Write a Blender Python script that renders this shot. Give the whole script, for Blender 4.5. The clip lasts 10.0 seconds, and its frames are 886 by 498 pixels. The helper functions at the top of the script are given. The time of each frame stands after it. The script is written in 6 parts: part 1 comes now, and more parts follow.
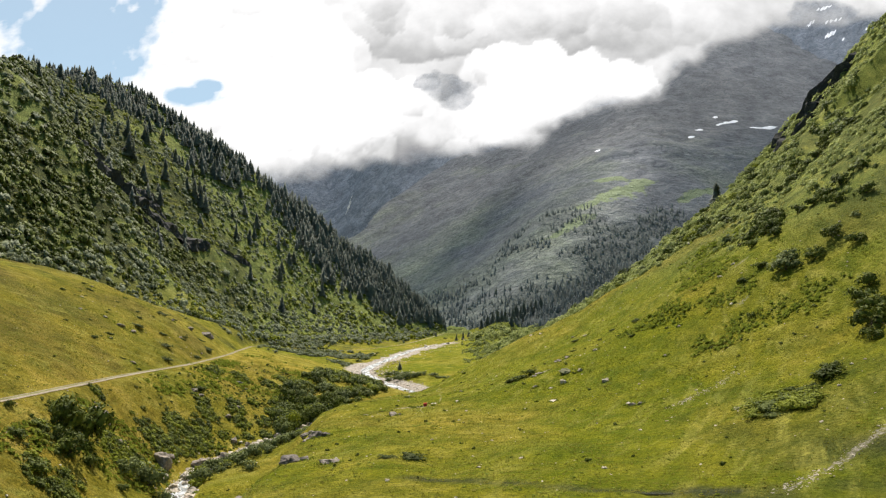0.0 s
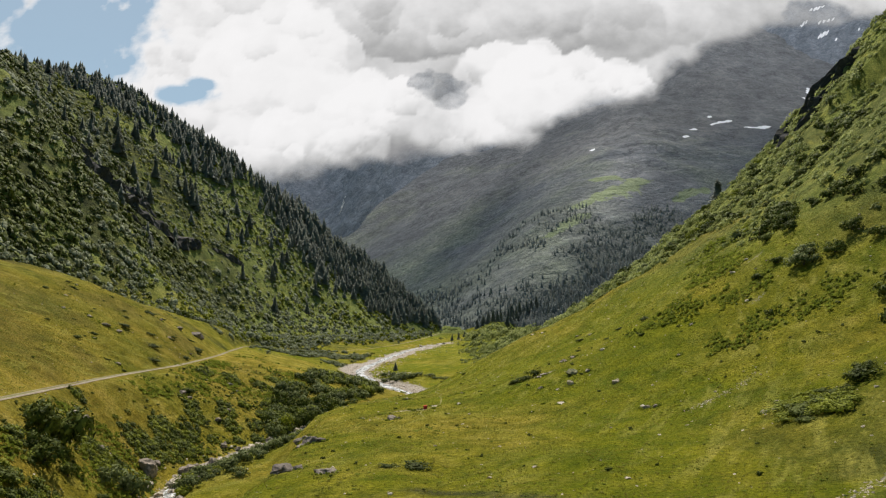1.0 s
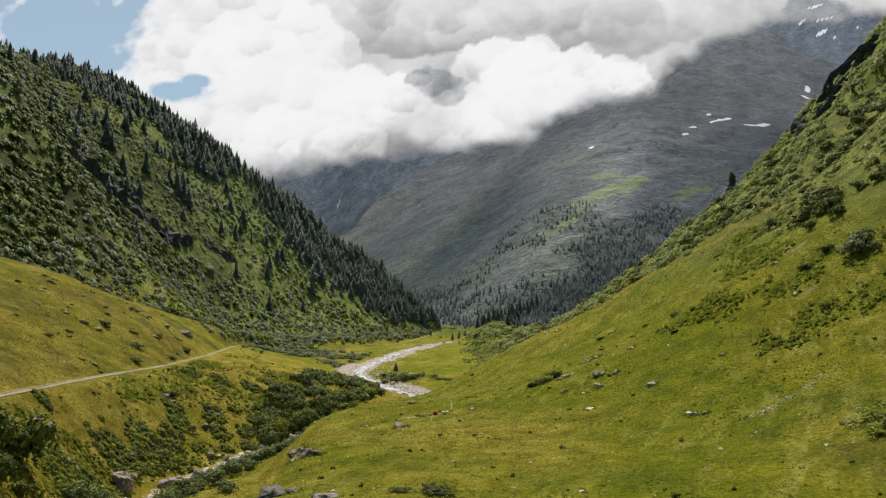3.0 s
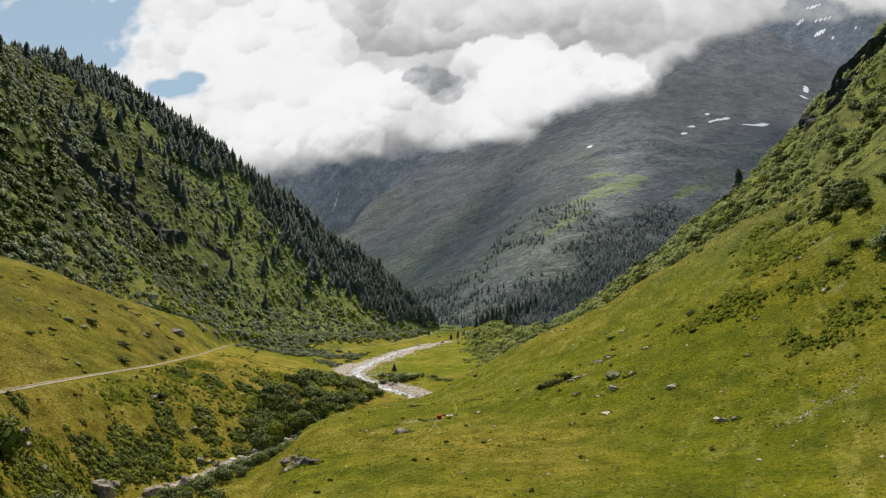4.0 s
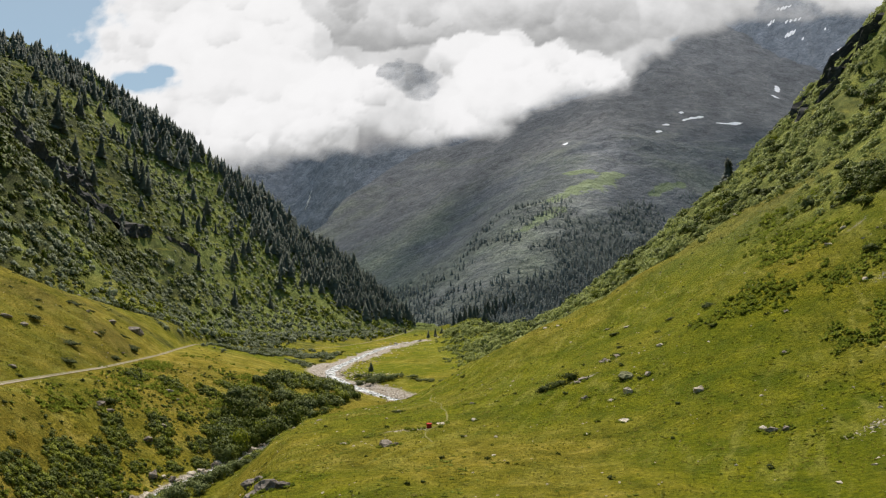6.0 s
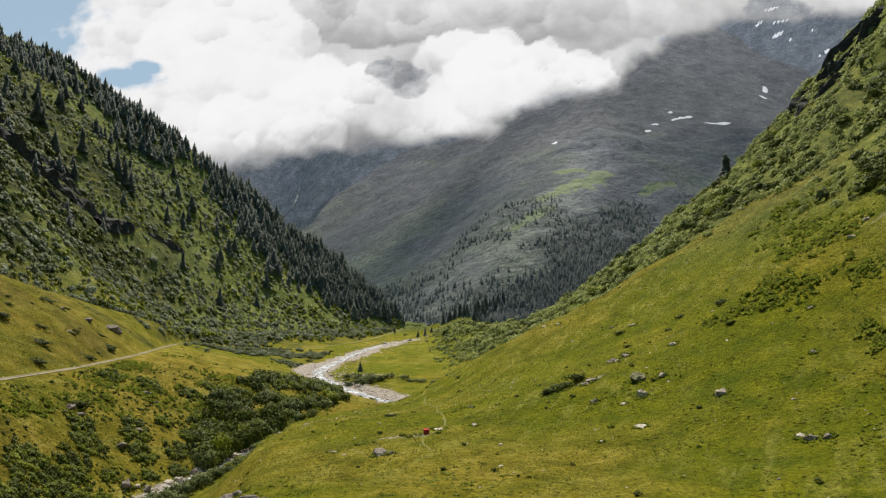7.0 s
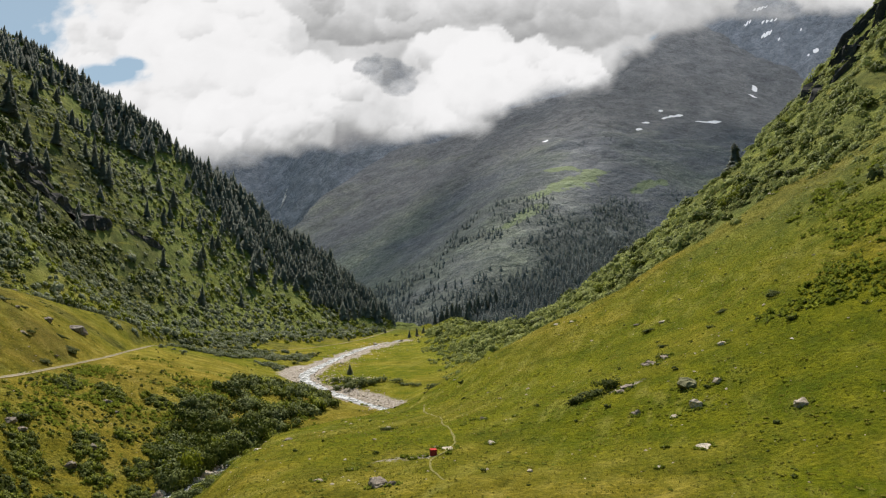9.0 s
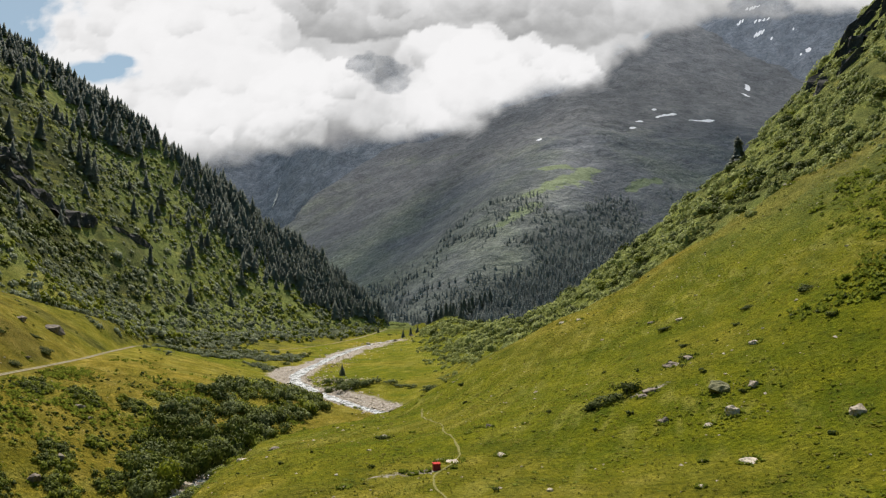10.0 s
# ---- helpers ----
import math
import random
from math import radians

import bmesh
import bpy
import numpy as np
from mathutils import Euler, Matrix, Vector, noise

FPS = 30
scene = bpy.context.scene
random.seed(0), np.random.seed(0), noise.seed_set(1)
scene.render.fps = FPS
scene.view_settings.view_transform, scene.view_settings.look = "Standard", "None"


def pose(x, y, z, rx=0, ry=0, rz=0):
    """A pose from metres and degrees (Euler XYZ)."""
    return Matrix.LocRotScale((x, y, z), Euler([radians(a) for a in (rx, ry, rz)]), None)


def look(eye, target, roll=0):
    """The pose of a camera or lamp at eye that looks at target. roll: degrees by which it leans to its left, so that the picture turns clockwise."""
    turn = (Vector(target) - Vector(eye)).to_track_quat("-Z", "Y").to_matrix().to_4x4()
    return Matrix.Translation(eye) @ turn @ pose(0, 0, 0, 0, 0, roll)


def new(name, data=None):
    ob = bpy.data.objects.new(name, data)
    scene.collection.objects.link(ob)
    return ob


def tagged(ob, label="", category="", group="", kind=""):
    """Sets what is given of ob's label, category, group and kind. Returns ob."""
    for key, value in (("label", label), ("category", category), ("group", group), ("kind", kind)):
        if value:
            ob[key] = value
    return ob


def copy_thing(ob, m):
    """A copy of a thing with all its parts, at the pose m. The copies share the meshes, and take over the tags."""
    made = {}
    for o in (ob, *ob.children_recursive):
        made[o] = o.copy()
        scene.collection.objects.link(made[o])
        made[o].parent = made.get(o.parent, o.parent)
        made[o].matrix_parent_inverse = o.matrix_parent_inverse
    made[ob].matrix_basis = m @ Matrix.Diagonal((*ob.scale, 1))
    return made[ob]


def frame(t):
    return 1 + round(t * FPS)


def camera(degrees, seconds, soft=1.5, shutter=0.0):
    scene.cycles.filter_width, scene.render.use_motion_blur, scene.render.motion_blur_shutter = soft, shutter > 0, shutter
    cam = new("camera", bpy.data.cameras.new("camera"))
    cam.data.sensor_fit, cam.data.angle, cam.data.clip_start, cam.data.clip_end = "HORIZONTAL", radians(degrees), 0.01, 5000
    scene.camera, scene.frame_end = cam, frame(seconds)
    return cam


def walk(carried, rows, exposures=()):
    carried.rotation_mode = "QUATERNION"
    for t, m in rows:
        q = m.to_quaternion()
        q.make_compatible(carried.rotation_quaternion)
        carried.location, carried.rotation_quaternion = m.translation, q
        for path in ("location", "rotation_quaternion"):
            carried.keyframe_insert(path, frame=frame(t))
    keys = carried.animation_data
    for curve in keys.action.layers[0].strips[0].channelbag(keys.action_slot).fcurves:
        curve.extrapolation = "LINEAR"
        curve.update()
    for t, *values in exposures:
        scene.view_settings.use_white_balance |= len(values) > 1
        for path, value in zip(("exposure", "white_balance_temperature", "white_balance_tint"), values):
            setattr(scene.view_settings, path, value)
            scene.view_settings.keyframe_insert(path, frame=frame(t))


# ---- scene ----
cam = camera(62.1, 10.0, soft=1.2)
PATH = [
    (0, (7.614, -0.835, 22.481), (7.604, 1.153, 22.705), 0.1),
    (0.5, (6.405, 4.49, 22.004), (6.407, 6.478, 22.228), -0.0),
    (1, (5.516, 9.833, 22.048), (5.524, 11.82, 22.273), 0.0),
    (1.5, (4.563, 15.248, 21.798), (4.574, 17.235, 22.021), -0.0),
    (2, (3.679, 20.758, 21.778), (3.692, 22.745, 22.001), 0.1),
    (2.5, (2.672, 26.111, 21.522), (2.688, 28.099, 21.746), 0.0),
    (4, (-0.008, 43.181, 21.091), (0.019, 45.168, 21.314), 0.1),
    (4.5, (-0.961, 48.559, 20.816), (-0.92, 50.546, 21.038), 0.1),
    (5, (-1.723, 54.276, 20.739), (-1.664, 56.263, 20.96), 0.1),
    (5.5, (-2.316, 59.903, 20.505), (-2.237, 61.889, 20.725), -0.0),
    (6, (-3.068, 65.751, 20.409), (-2.969, 67.736, 20.629), -0.1),
    (7.5, (-4.849, 84.009, 19.821), (-4.708, 85.992, 20.04), -0.1),
    (8, (-5.195, 90.327, 19.761), (-5.048, 92.309, 19.981), -0.2),
    (8.5, (-5.671, 96.483, 19.826), (-5.516, 98.465, 20.046), -0.2),
    (9, (-5.966, 102.814, 19.52), (-5.804, 104.795, 19.741), -0.3),
    (9.5, (-6.3, 109.329, 19.401), (-6.128, 111.309, 19.622), -0.3),
    (10, (-6.44, 115.868, 19.3), (-6.258, 117.847, 19.52), -0.4),
]
walk(cam, [(t, look(eye, target, roll)) for t, eye, target, roll in PATH],
     exposures=((0, 0.76, 6500, 15), (0.5, 0.40, 6500, 15), (1.0, 0.34, 6500, 15), (5, 0.37, 6500, 15), (10, 0.35, 6500, 15)))

# ---- world, sun, exposure ----
SUN_AZ, SUN_EL = radians(-12), radians(64)      # azimuth from +y towards +x
SUN_DIR = Vector((math.sin(SUN_AZ) * math.cos(SUN_EL), math.cos(SUN_AZ) * math.cos(SUN_EL), math.sin(SUN_EL)))
world = bpy.data.worlds.new("sky")
scene.world = world
world.use_nodes = True
wn = world.node_tree
wn.nodes.clear()
sky = wn.nodes.new("ShaderNodeTexSky")
sky.sky_type = "NISHITA"
sky.sun_disc = False
sky.sun_elevation, sky.sun_rotation = SUN_EL, SUN_AZ
sky.altitude, sky.air_density, sky.dust_density, sky.ozone_density = 1000, 1.0, 2.2, 1.2
wbg = wn.nodes.new("ShaderNodeBackground")
wbg.inputs["Strength"].default_value = 0.066
wout = wn.nodes.new("ShaderNodeOutputWorld")
tint = wn.nodes.new("ShaderNodeMix")
tint.data_type, tint.blend_type = "RGBA", "MULTIPLY"
tint.inputs[0].default_value = 1.0
tint.inputs[7].default_value = (0.72, 1.12, 1.06, 1)
wn.links.new(sky.outputs["Color"], tint.inputs[6])
wn.links.new(tint.outputs[2], wbg.inputs["Color"])
wn.links.new(wbg.outputs["Background"], wout.inputs["Surface"])
sun_data = bpy.data.lights.new("sun", "SUN")
sun_data.energy, sun_data.angle, sun_data.color = 4.4, radians(0.53), (1.0, 0.95, 0.86)
sun = new("sun", sun_data)
sun.matrix_world = look(SUN_DIR * 100, (0, 0, 0))
CLOUD_GLOW = 0.73


# ---- noise and plan ----
def hash2(ix, iy, seed):
    n = (ix.astype(np.int64) * 374761393 + iy.astype(np.int64) * 668265263 + seed * 1274126177) & 0x7FFFFFFF
    n = ((n ^ (n >> 13)) * 1274126177) & 0x7FFFFFFF
    n = ((n ^ (n >> 15)) * 2246822519) & 0x7FFFFFFF
    return ((n ^ (n >> 16)) & 0xFFFFF) / 0xFFFFF


def vnoise(x, y, seed=0):
    """Value noise, -1 to 1."""
    ix, iy = np.floor(x), np.floor(y)
    fx, fy = x - ix, y - iy
    fx, fy = fx * fx * fx * (fx * (fx * 6 - 15) + 10), fy * fy * fy * (fy * (fy * 6 - 15) + 10)
    a, b = hash2(ix, iy, seed), hash2(ix + 1, iy, seed)
    c, d = hash2(ix, iy + 1, seed), hash2(ix + 1, iy + 1, seed)
    return 2 * ((a + (b - a) * fx) * (1 - fy) + (c + (d - c) * fx) * fy) - 1


def fbm(x, y, size, octaves=4, seed=0, gain=0.5):
    total, amp, norm = 0.0, 1.0, 0.0
    for o in range(octaves):
        c, s = math.cos(0.6 * o + 0.3), math.sin(0.6 * o + 0.3)
        f = 2 ** o / size
        total = total + amp * vnoise((x * c - y * s) * f + 17.3 * o, (x * s + y * c) * f - 9.1 * o, seed + o)
        norm += amp
        amp *= gain
    return total / norm


def ridged(x, y, size, octaves=4, seed=0):
    total, amp, norm = 0.0, 1.0, 0.0
    for o in range(octaves):
        f = 2 ** o / size
        total = total + amp * (1 - 2 * np.abs(vnoise(x * f + 5.7 * o, y * f + 3.1 * o, seed + o)))
        norm += amp
        amp *= 0.5
    return total / norm


def curve(at, ys, vs):
    """A smooth line through the values vs at ys (monotone Hermite)."""
    ys, vs = np.array(ys, float), np.array(vs, float)
    d = np.diff(vs) / np.diff(ys)
    m = np.concatenate([[d[0]], np.where(d[:-1] * d[1:] > 0, 2 * d[:-1] * d[1:] / np.where(d[:-1] + d[1:] == 0, 1, d[:-1] + d[1:]), 0), [d[-1]]])
    at = np.asarray(at, float)
    i = np.clip(np.searchsorted(ys, at) - 1, 0, len(ys) - 2)
    h = ys[i + 1] - ys[i]
    t = (np.clip(at, ys[0], ys[-1]) - ys[i]) / h
    return ((2 * t ** 3 - 3 * t ** 2 + 1) * vs[i] + (t ** 3 - 2 * t ** 2 + t) * h * m[i]
            + (-2 * t ** 3 + 3 * t ** 2) * vs[i + 1] + (t ** 3 - t ** 2) * h * m[i + 1])


def smax(a, b, k):
    h = np.clip(0.5 + 0.5 * (a - b) / k, 0, 1)
    return b + (a - b) * h + k * h * (1 - h)


def smin(a, b, k):
    return -smax(-a, -b, k)


def step(e0, e1, v):
    t = np.clip((v - e0) / (e1 - e0), 0, 1)
    return t * t * (3 - 2 * t)


def line_distance(x, y, points):
    """Distance to a polyline in plan, and the height of its nearest point."""
    best = np.full(np.shape(x), 1e18)
    high = np.zeros(np.shape(x))
    for (ax, ay, az), (bx, by, bz) in zip(points[:-1], points[1:]):
        dx, dy = bx - ax, by - ay
        t = np.clip(((x - ax) * dx + (y - ay) * dy) / (dx * dx + dy * dy), 0, 1)
        d2 = (x - ax - t * dx) ** 2 + (y - ay - t * dy) ** 2
        near = d2 < best
        best = np.where(near, d2, best)
        high = np.where(near, az + t * (bz - az), high)
    return np.sqrt(best), high


RIVER_Y = (-1500, 50, 150, 213, 250, 270, 296, 325, 358, 385, 420, 480, 545, 650, 740, 850, 1000, 1500, 2400, 5200)
RIVER_X = (-100, -42, -50, -63, -54.5, -47.5, -41.5, -21, 0, -12, -28, -45, -38, -20, 10, 38, 40, -60, -600, -2200)
LEVEL_Y = (-1500, 150, 213, 740, 870, 1000, 1500, 2500, 5200)
LEVEL_Z = (-120, -21, -17, 11.5, 20, 24, 85, 260, 700)
TRACK_Y = (-1500, 60, 154, 203, 243, 295, 356, 405, 455, 508, 550, 590, 636, 686, 740, 796, 866)
TRACK_X = (-320, -86, -88, -92, -95, -95.5, -99, -106, -112.5, -122, -104, -80, -57, -37, -20, -6, 7)
TRACK_Z = (-40, 7, 7.8, 8.4, 8.8, 9.4, 11.0, 12.2, 13.4, 12.6, 8.6, 6.8, 7.9, 10.2, 13.5, 17.5, 21.5)
EDGE_Y = (-1500, 100, 138, 174, 228, 247, 262, 275, 288, 300, 320, 335, 350)
EDGE_X = (-80, -21, -22, -23, -26, -26.5, -22, -13, -4, 2, 7, 9, 11)
LEFT_FOOT = ((-600, -1500, 20), (-300, 60, 70), (-230, 250, 60), (-197, 341, 54), (-168, 393, 40), (-128, 460, 25), (-142, 575, 18), (-145, 640, 17),
             (-90, 750, 18), (0, 870, 23), (60, 960, 27))
LEFT_CREST = ((60, 866), (10, 880), (-28, 898), (-88, 886), (-165, 872), (-235, 846), (-290, 831), (-335, 800), (-375, 750), (-400, 690), (-1500, 600))
MOUNT_FOOT = ((3600, 1500, 80), (1600, 1300, 70), (500, 1160, 52), (200, 1080, 33), (75, 1040, 28), (30, 1200, 48), (-85, 1600, 105), (-360, 2200, 200), (-760, 2800, 320), (-1300, 5200, 700))
MOUNT_CREST = ((-2000, 1900), (-278, 2446), (-222, 2660), (-104, 2812), (29, 2957), (188, 2900), (520, 3104), (968, 3108), (1289, 3431), (1698, 3850), (1925, 3760), (3600, 3760))


def river_x(y):
    return curve(y, RIVER_Y, RIVER_X)


def river_z(y):
    return np.interp(y, LEVEL_Y, LEVEL_Z)


def track_x(y):
    return curve(y, TRACK_Y, TRACK_X)


def right_profile(s):
    return np.interp(s, (-3000, -40, 0, 20, 40, 55, 70, 95, 133, 161, 192, 238, 300, 500, 3000), (-60, -1.2, 0, 4, 11, 17.5, 25, 42, 69, 92, 116, 162, 236, 330, 900))


def right_shift(y):
    return curve(y, (-1500, 60, 100, 140, 165, 205, 235, 280, 318, 352, 385, 430, 480, 500, 600, 700, 900, 1100, 1400), (160, 50, 42, 35, 30, 12, -2, -3, -3, 9, 6, 4, 4, 6, -1, 0, 14, 70, 300))


def left_hill(x, y):
    wx, wy = x + 14 * fbm(x, y, 95, 2, 13), y + 14 * fbm(x, y, 95, 2, 14)
    d, zf = line_distance(wx, wy, LEFT_FOOT)
    zf = 0.5 * zf + 0.5 * np.interp(y, [p[1] for p in LEFT_FOOT], [p[2] for p in LEFT_FOOT])
    inside = x < np.interp(y, [p[1] for p in LEFT_FOOT], [p[0] for p in LEFT_FOOT])
    d = np.where(inside, d, -d)
    rise = np.where(d > 0, 0.8 * np.minimum(d, 35) + 1.22 * np.maximum(d - 35, 0) - 0.0008 * np.maximum(d - 130, 0) ** 2 * (d < 900), 0.3 * d)
    rise = np.where(d > 900, 700, rise)
    z = smin(zf + rise, np.interp(y, (0, 300, 468, 693, 800), (90, 150, 206, 287, 320)) + 0.05 * (x + 300), 20)
    yc = np.interp(-x, [-p[0] for p in LEFT_CREST], [p[1] for p in LEFT_CREST])
    back = z - 1.3 * np.maximum(y - yc, 0) ** 1.0
    return smin(z, back, 6), d, y - yc


def ground(x, y, fine=True):
    """Height of the ground, and masks for its cover: dry meadow, stones, rock."""
    x, y = np.asarray(x, float), np.asarray(y, float)
    xr, zr, xt, xe = river_x(y), river_z(y), track_x(y), curve(y, EDGE_Y, EDGE_X)
    zt = np.interp(y, TRACK_Y, TRACK_Z)
    # right of the river: valley floor, terrace, hillside
    floor = zr + 1.2 + 0.02 * np.abs(x - xr)
    terrace = 0.4 + 0.015 * x + np.minimum(y - 60, 0) * 0.05
    terrace = terrace - 0.09 * np.maximum(-6 - x, 0)
    bank = np.maximum(xe - x, 0)
    terrace = np.where(bank > 0, terrace - 0.45 * np.minimum(bank, 3) - 1.3 * np.maximum(bank - 3, 0), terrace)
    terrace = terrace - 30 * step(322, 372, y + 0.25 * x)
    terrace = terrace + 1.5 * np.exp(-((x - 1) / 4.5) ** 2 - ((y - 135) / 3.0) ** 2)
    near = smax(terrace, floor, 2.0)
    s = x - right_shift(y) + 3.0 * fbm(x, y, 70, 2, 11)
    slope = right_profile(s) + 0.75 * np.maximum(zr, 0) * step(520, 680, y) - 0.55 * np.maximum(y - 505, 0) * step(55, 130, s)
    slope = slope + np.interp(s, (-200, -44, -30, -12, 0), (-60, -16, -3, -0.8, 0)) * step(335, 300, y)
    slope = slope + np.interp(s, (-200, -30, -14, -4, 4), (-80, -16, -6, -1, 0)) * step(300, 335, y) - 5.5 * step(342, 378, y) * step(640, 560, y) * step(55, 15, s)
    slope = slope + np.interp(s, (0, 25, 45, 80, 118, 150, 200), (0, 5, 8, 8, 2, -6, 0)) * np.exp(-((y - 320) / 36) ** 2)
    right = np.where(y < 322, smax(near, slope, 4.0), smax(near, slope, 3.0))
    right = right - np.interp(y, (238, 300, 335, 372), (0, 2.6, 3.2, 0)) * step(22, -2, x)
    # left of the river: bank up to the track, apron, hill
    w = np.clip((xr - 4 - x) / np.maximum(xr - 4 - xt, 5), 0, 1)
    bank_left = zr + 0.5 + (zt - zr - 0.5) * (0.55 * w + 0.45 * step(0, 1, w))
    hill, d, behind = left_hill(x, y)
    xf = np.interp(y, [p[1] for p in LEFT_FOOT], [p[0] for p in LEFT_FOOT])
    zf = np.interp(y, [p[1] for p in LEFT_FOOT], [p[2] for p in LEFT_FOOT])
    f = np.clip((xt - 2 - x) / np.maximum(xt - 2 - xf, 4), 0, 1)
    apron = zt + (zf - zt) * (1.9 * f - 0.9 * f * f)
    left = np.where(x < xt, apron, bank_left)
    left = np.where(d > 0, np.maximum(hill, np.minimum(left, hill + 2)), left)
    left = np.where(behind > 0, np.maximum(hill, zr + 3), left)
    z = np.where(x > xr, right, left)
    # bed of the river
    off = np.abs(x - xr)
    bar = np.interp(y, (335, 360, 425, 460), (0, 1, 1, 0)) * (x > xr)
    z = np.minimum(z, zr + (1 - bar) * np.maximum(off - 3.5, 0) ** 1.15 + bar * (0.12 * np.maximum(off - 3.5, 0) + 0.5 * np.maximum(off - 15, 0)))
    z = np.where(off < 5, np.minimum(z, zr - 0.5 + 0.04 * off * off), z)
    z = z + 2.4 * np.exp(-((x + 12) / 17) ** 2 - ((y - 433) / 12) ** 2) * step(5, 12, off)
    mount, md = mountain(x, y)
    z = np.where(y > 620, smax(z, mount, 10), z)
    if fine:
        hilly = step(0, 60, d) + step(60, 120, s) + step(950, 1100, y)
        calm = step(4, 10, off) * step(1.5, 5, np.abs(x - xt))
        humps = 1 + 1.1 * (x < xr - 8) * step(420, 360, y) + 0.5 * (x > xr) * step(15, -15, s)
        z = z + calm * (0.45 * humps * fbm(x, y, 14, 2, 3) + 0.22 * humps * fbm(x, y, 4.5, 2, 5) + np.clip(hilly, 0, 1) * (3.0 * fbm(x, y, 38, 3, 7) + 1.2 * fbm(x, y, 9, 2, 9)))
    return z, d, s, off


def mountain(x, y):
    side, rear = MOUNT_FOOT[4:], MOUNT_FOOT[4::-1]
    d1, z1 = line_distance(x, y, side)
    d1 = np.where(x > np.interp(y, [p[1] for p in side], [p[0] for p in side]), d1, -d1)
    d2 = (y - np.interp(x, [p[0] for p in rear], [p[1] for p in rear])) * 0.98
    z2 = np.interp(x, [p[0] for p in rear], [p[2] for p in rear])
    d = smin(d1, d2, 120)
    profile = ((-4000, 0, 350, 700, 1300, 1500, 2600, 4000), (-900, 0, 215, 420, 735, 850, 1710, 2400))
    z = smin(z1 + np.interp(d1, *profile), z2 + np.interp(d2, *profile), 60)
    over = y - np.interp(x, [p[0] for p in MOUNT_CREST], [p[1] for p in MOUNT_CREST])
    return z - 1.2 * np.maximum(over, 0), d


# ---- materials ----
def material(name):
    m = bpy.data.materials.new(name)
    m.use_nodes = True
    nt = m.node_tree
    return m, nt, nt.nodes["Principled BSDF"]


def node(nt, kind, values=None, **settings):
    n = nt.nodes.new(kind)
    for k, v in settings.items():
        setattr(n, k, v)
    for k, v in (values or {}).items():
        if isinstance(v, bpy.types.NodeSocket):
            nt.links.new(v, n.inputs[k])
        else:
            n.inputs[k].default_value = v
    return n


def tex(nt, scale, detail=4, rough=0.55, where=None, kind="ShaderNodeTexNoise"):
    if where is None:
        where = node(nt, "ShaderNodeNewGeometry").outputs["Position"]
    values = {"Vector": where, "Scale": scale}
    if kind == "ShaderNodeTexNoise":
        values.update({"Detail": detail, "Roughness": rough})
    return node(nt, kind, values)


def ramp(nt, fac, stops):
    r = node(nt, "ShaderNodeValToRGB", {"Fac": fac})
    els = r.color_ramp.elements
    while len(els) < len(stops):
        els.new(0.5)
    for e, (p, c) in zip(els, stops):
        e.position = p
        e.color = (*c, 1) if len(c) == 3 else c
    return r.outputs["Color"]


def mix(nt, fac, a, b, blend="MIX"):
    n = node(nt, "ShaderNodeMix", data_type="RGBA", blend_type=blend)
    for sock, v in ((n.inputs[0], fac), (n.inputs[6], a), (n.inputs[7], b)):
        if isinstance(v, bpy.types.NodeSocket):
            nt.links.new(v, sock)
        elif isinstance(v, tuple):
            sock.default_value = (*v, 1)
        else:
            sock.default_value = v
    return n.outputs[2]


def maths(nt, op, a, b=0.0, c=0.0, clamp=False):
    n = node(nt, "ShaderNodeMath", operation=op, use_clamp=clamp)
    for i, v in enumerate((a, b, c)):
        if isinstance(v, bpy.types.NodeSocket):
            nt.links.new(v, n.inputs[i])
        else:
            n.inputs[i].default_value = v
    return n.outputs[0]


def bump(nt, bsdf, height, distance, strength=1.0):
    n = node(nt, "ShaderNodeBump", {"Height": height, "Distance": distance, "Strength": strength})
    nt.links.new(n.outputs["Normal"], bsdf.inputs["Normal"])


def attribute(nt, name):
    return node(nt, "ShaderNodeAttribute", attribute_name=name).outputs["Fac"]


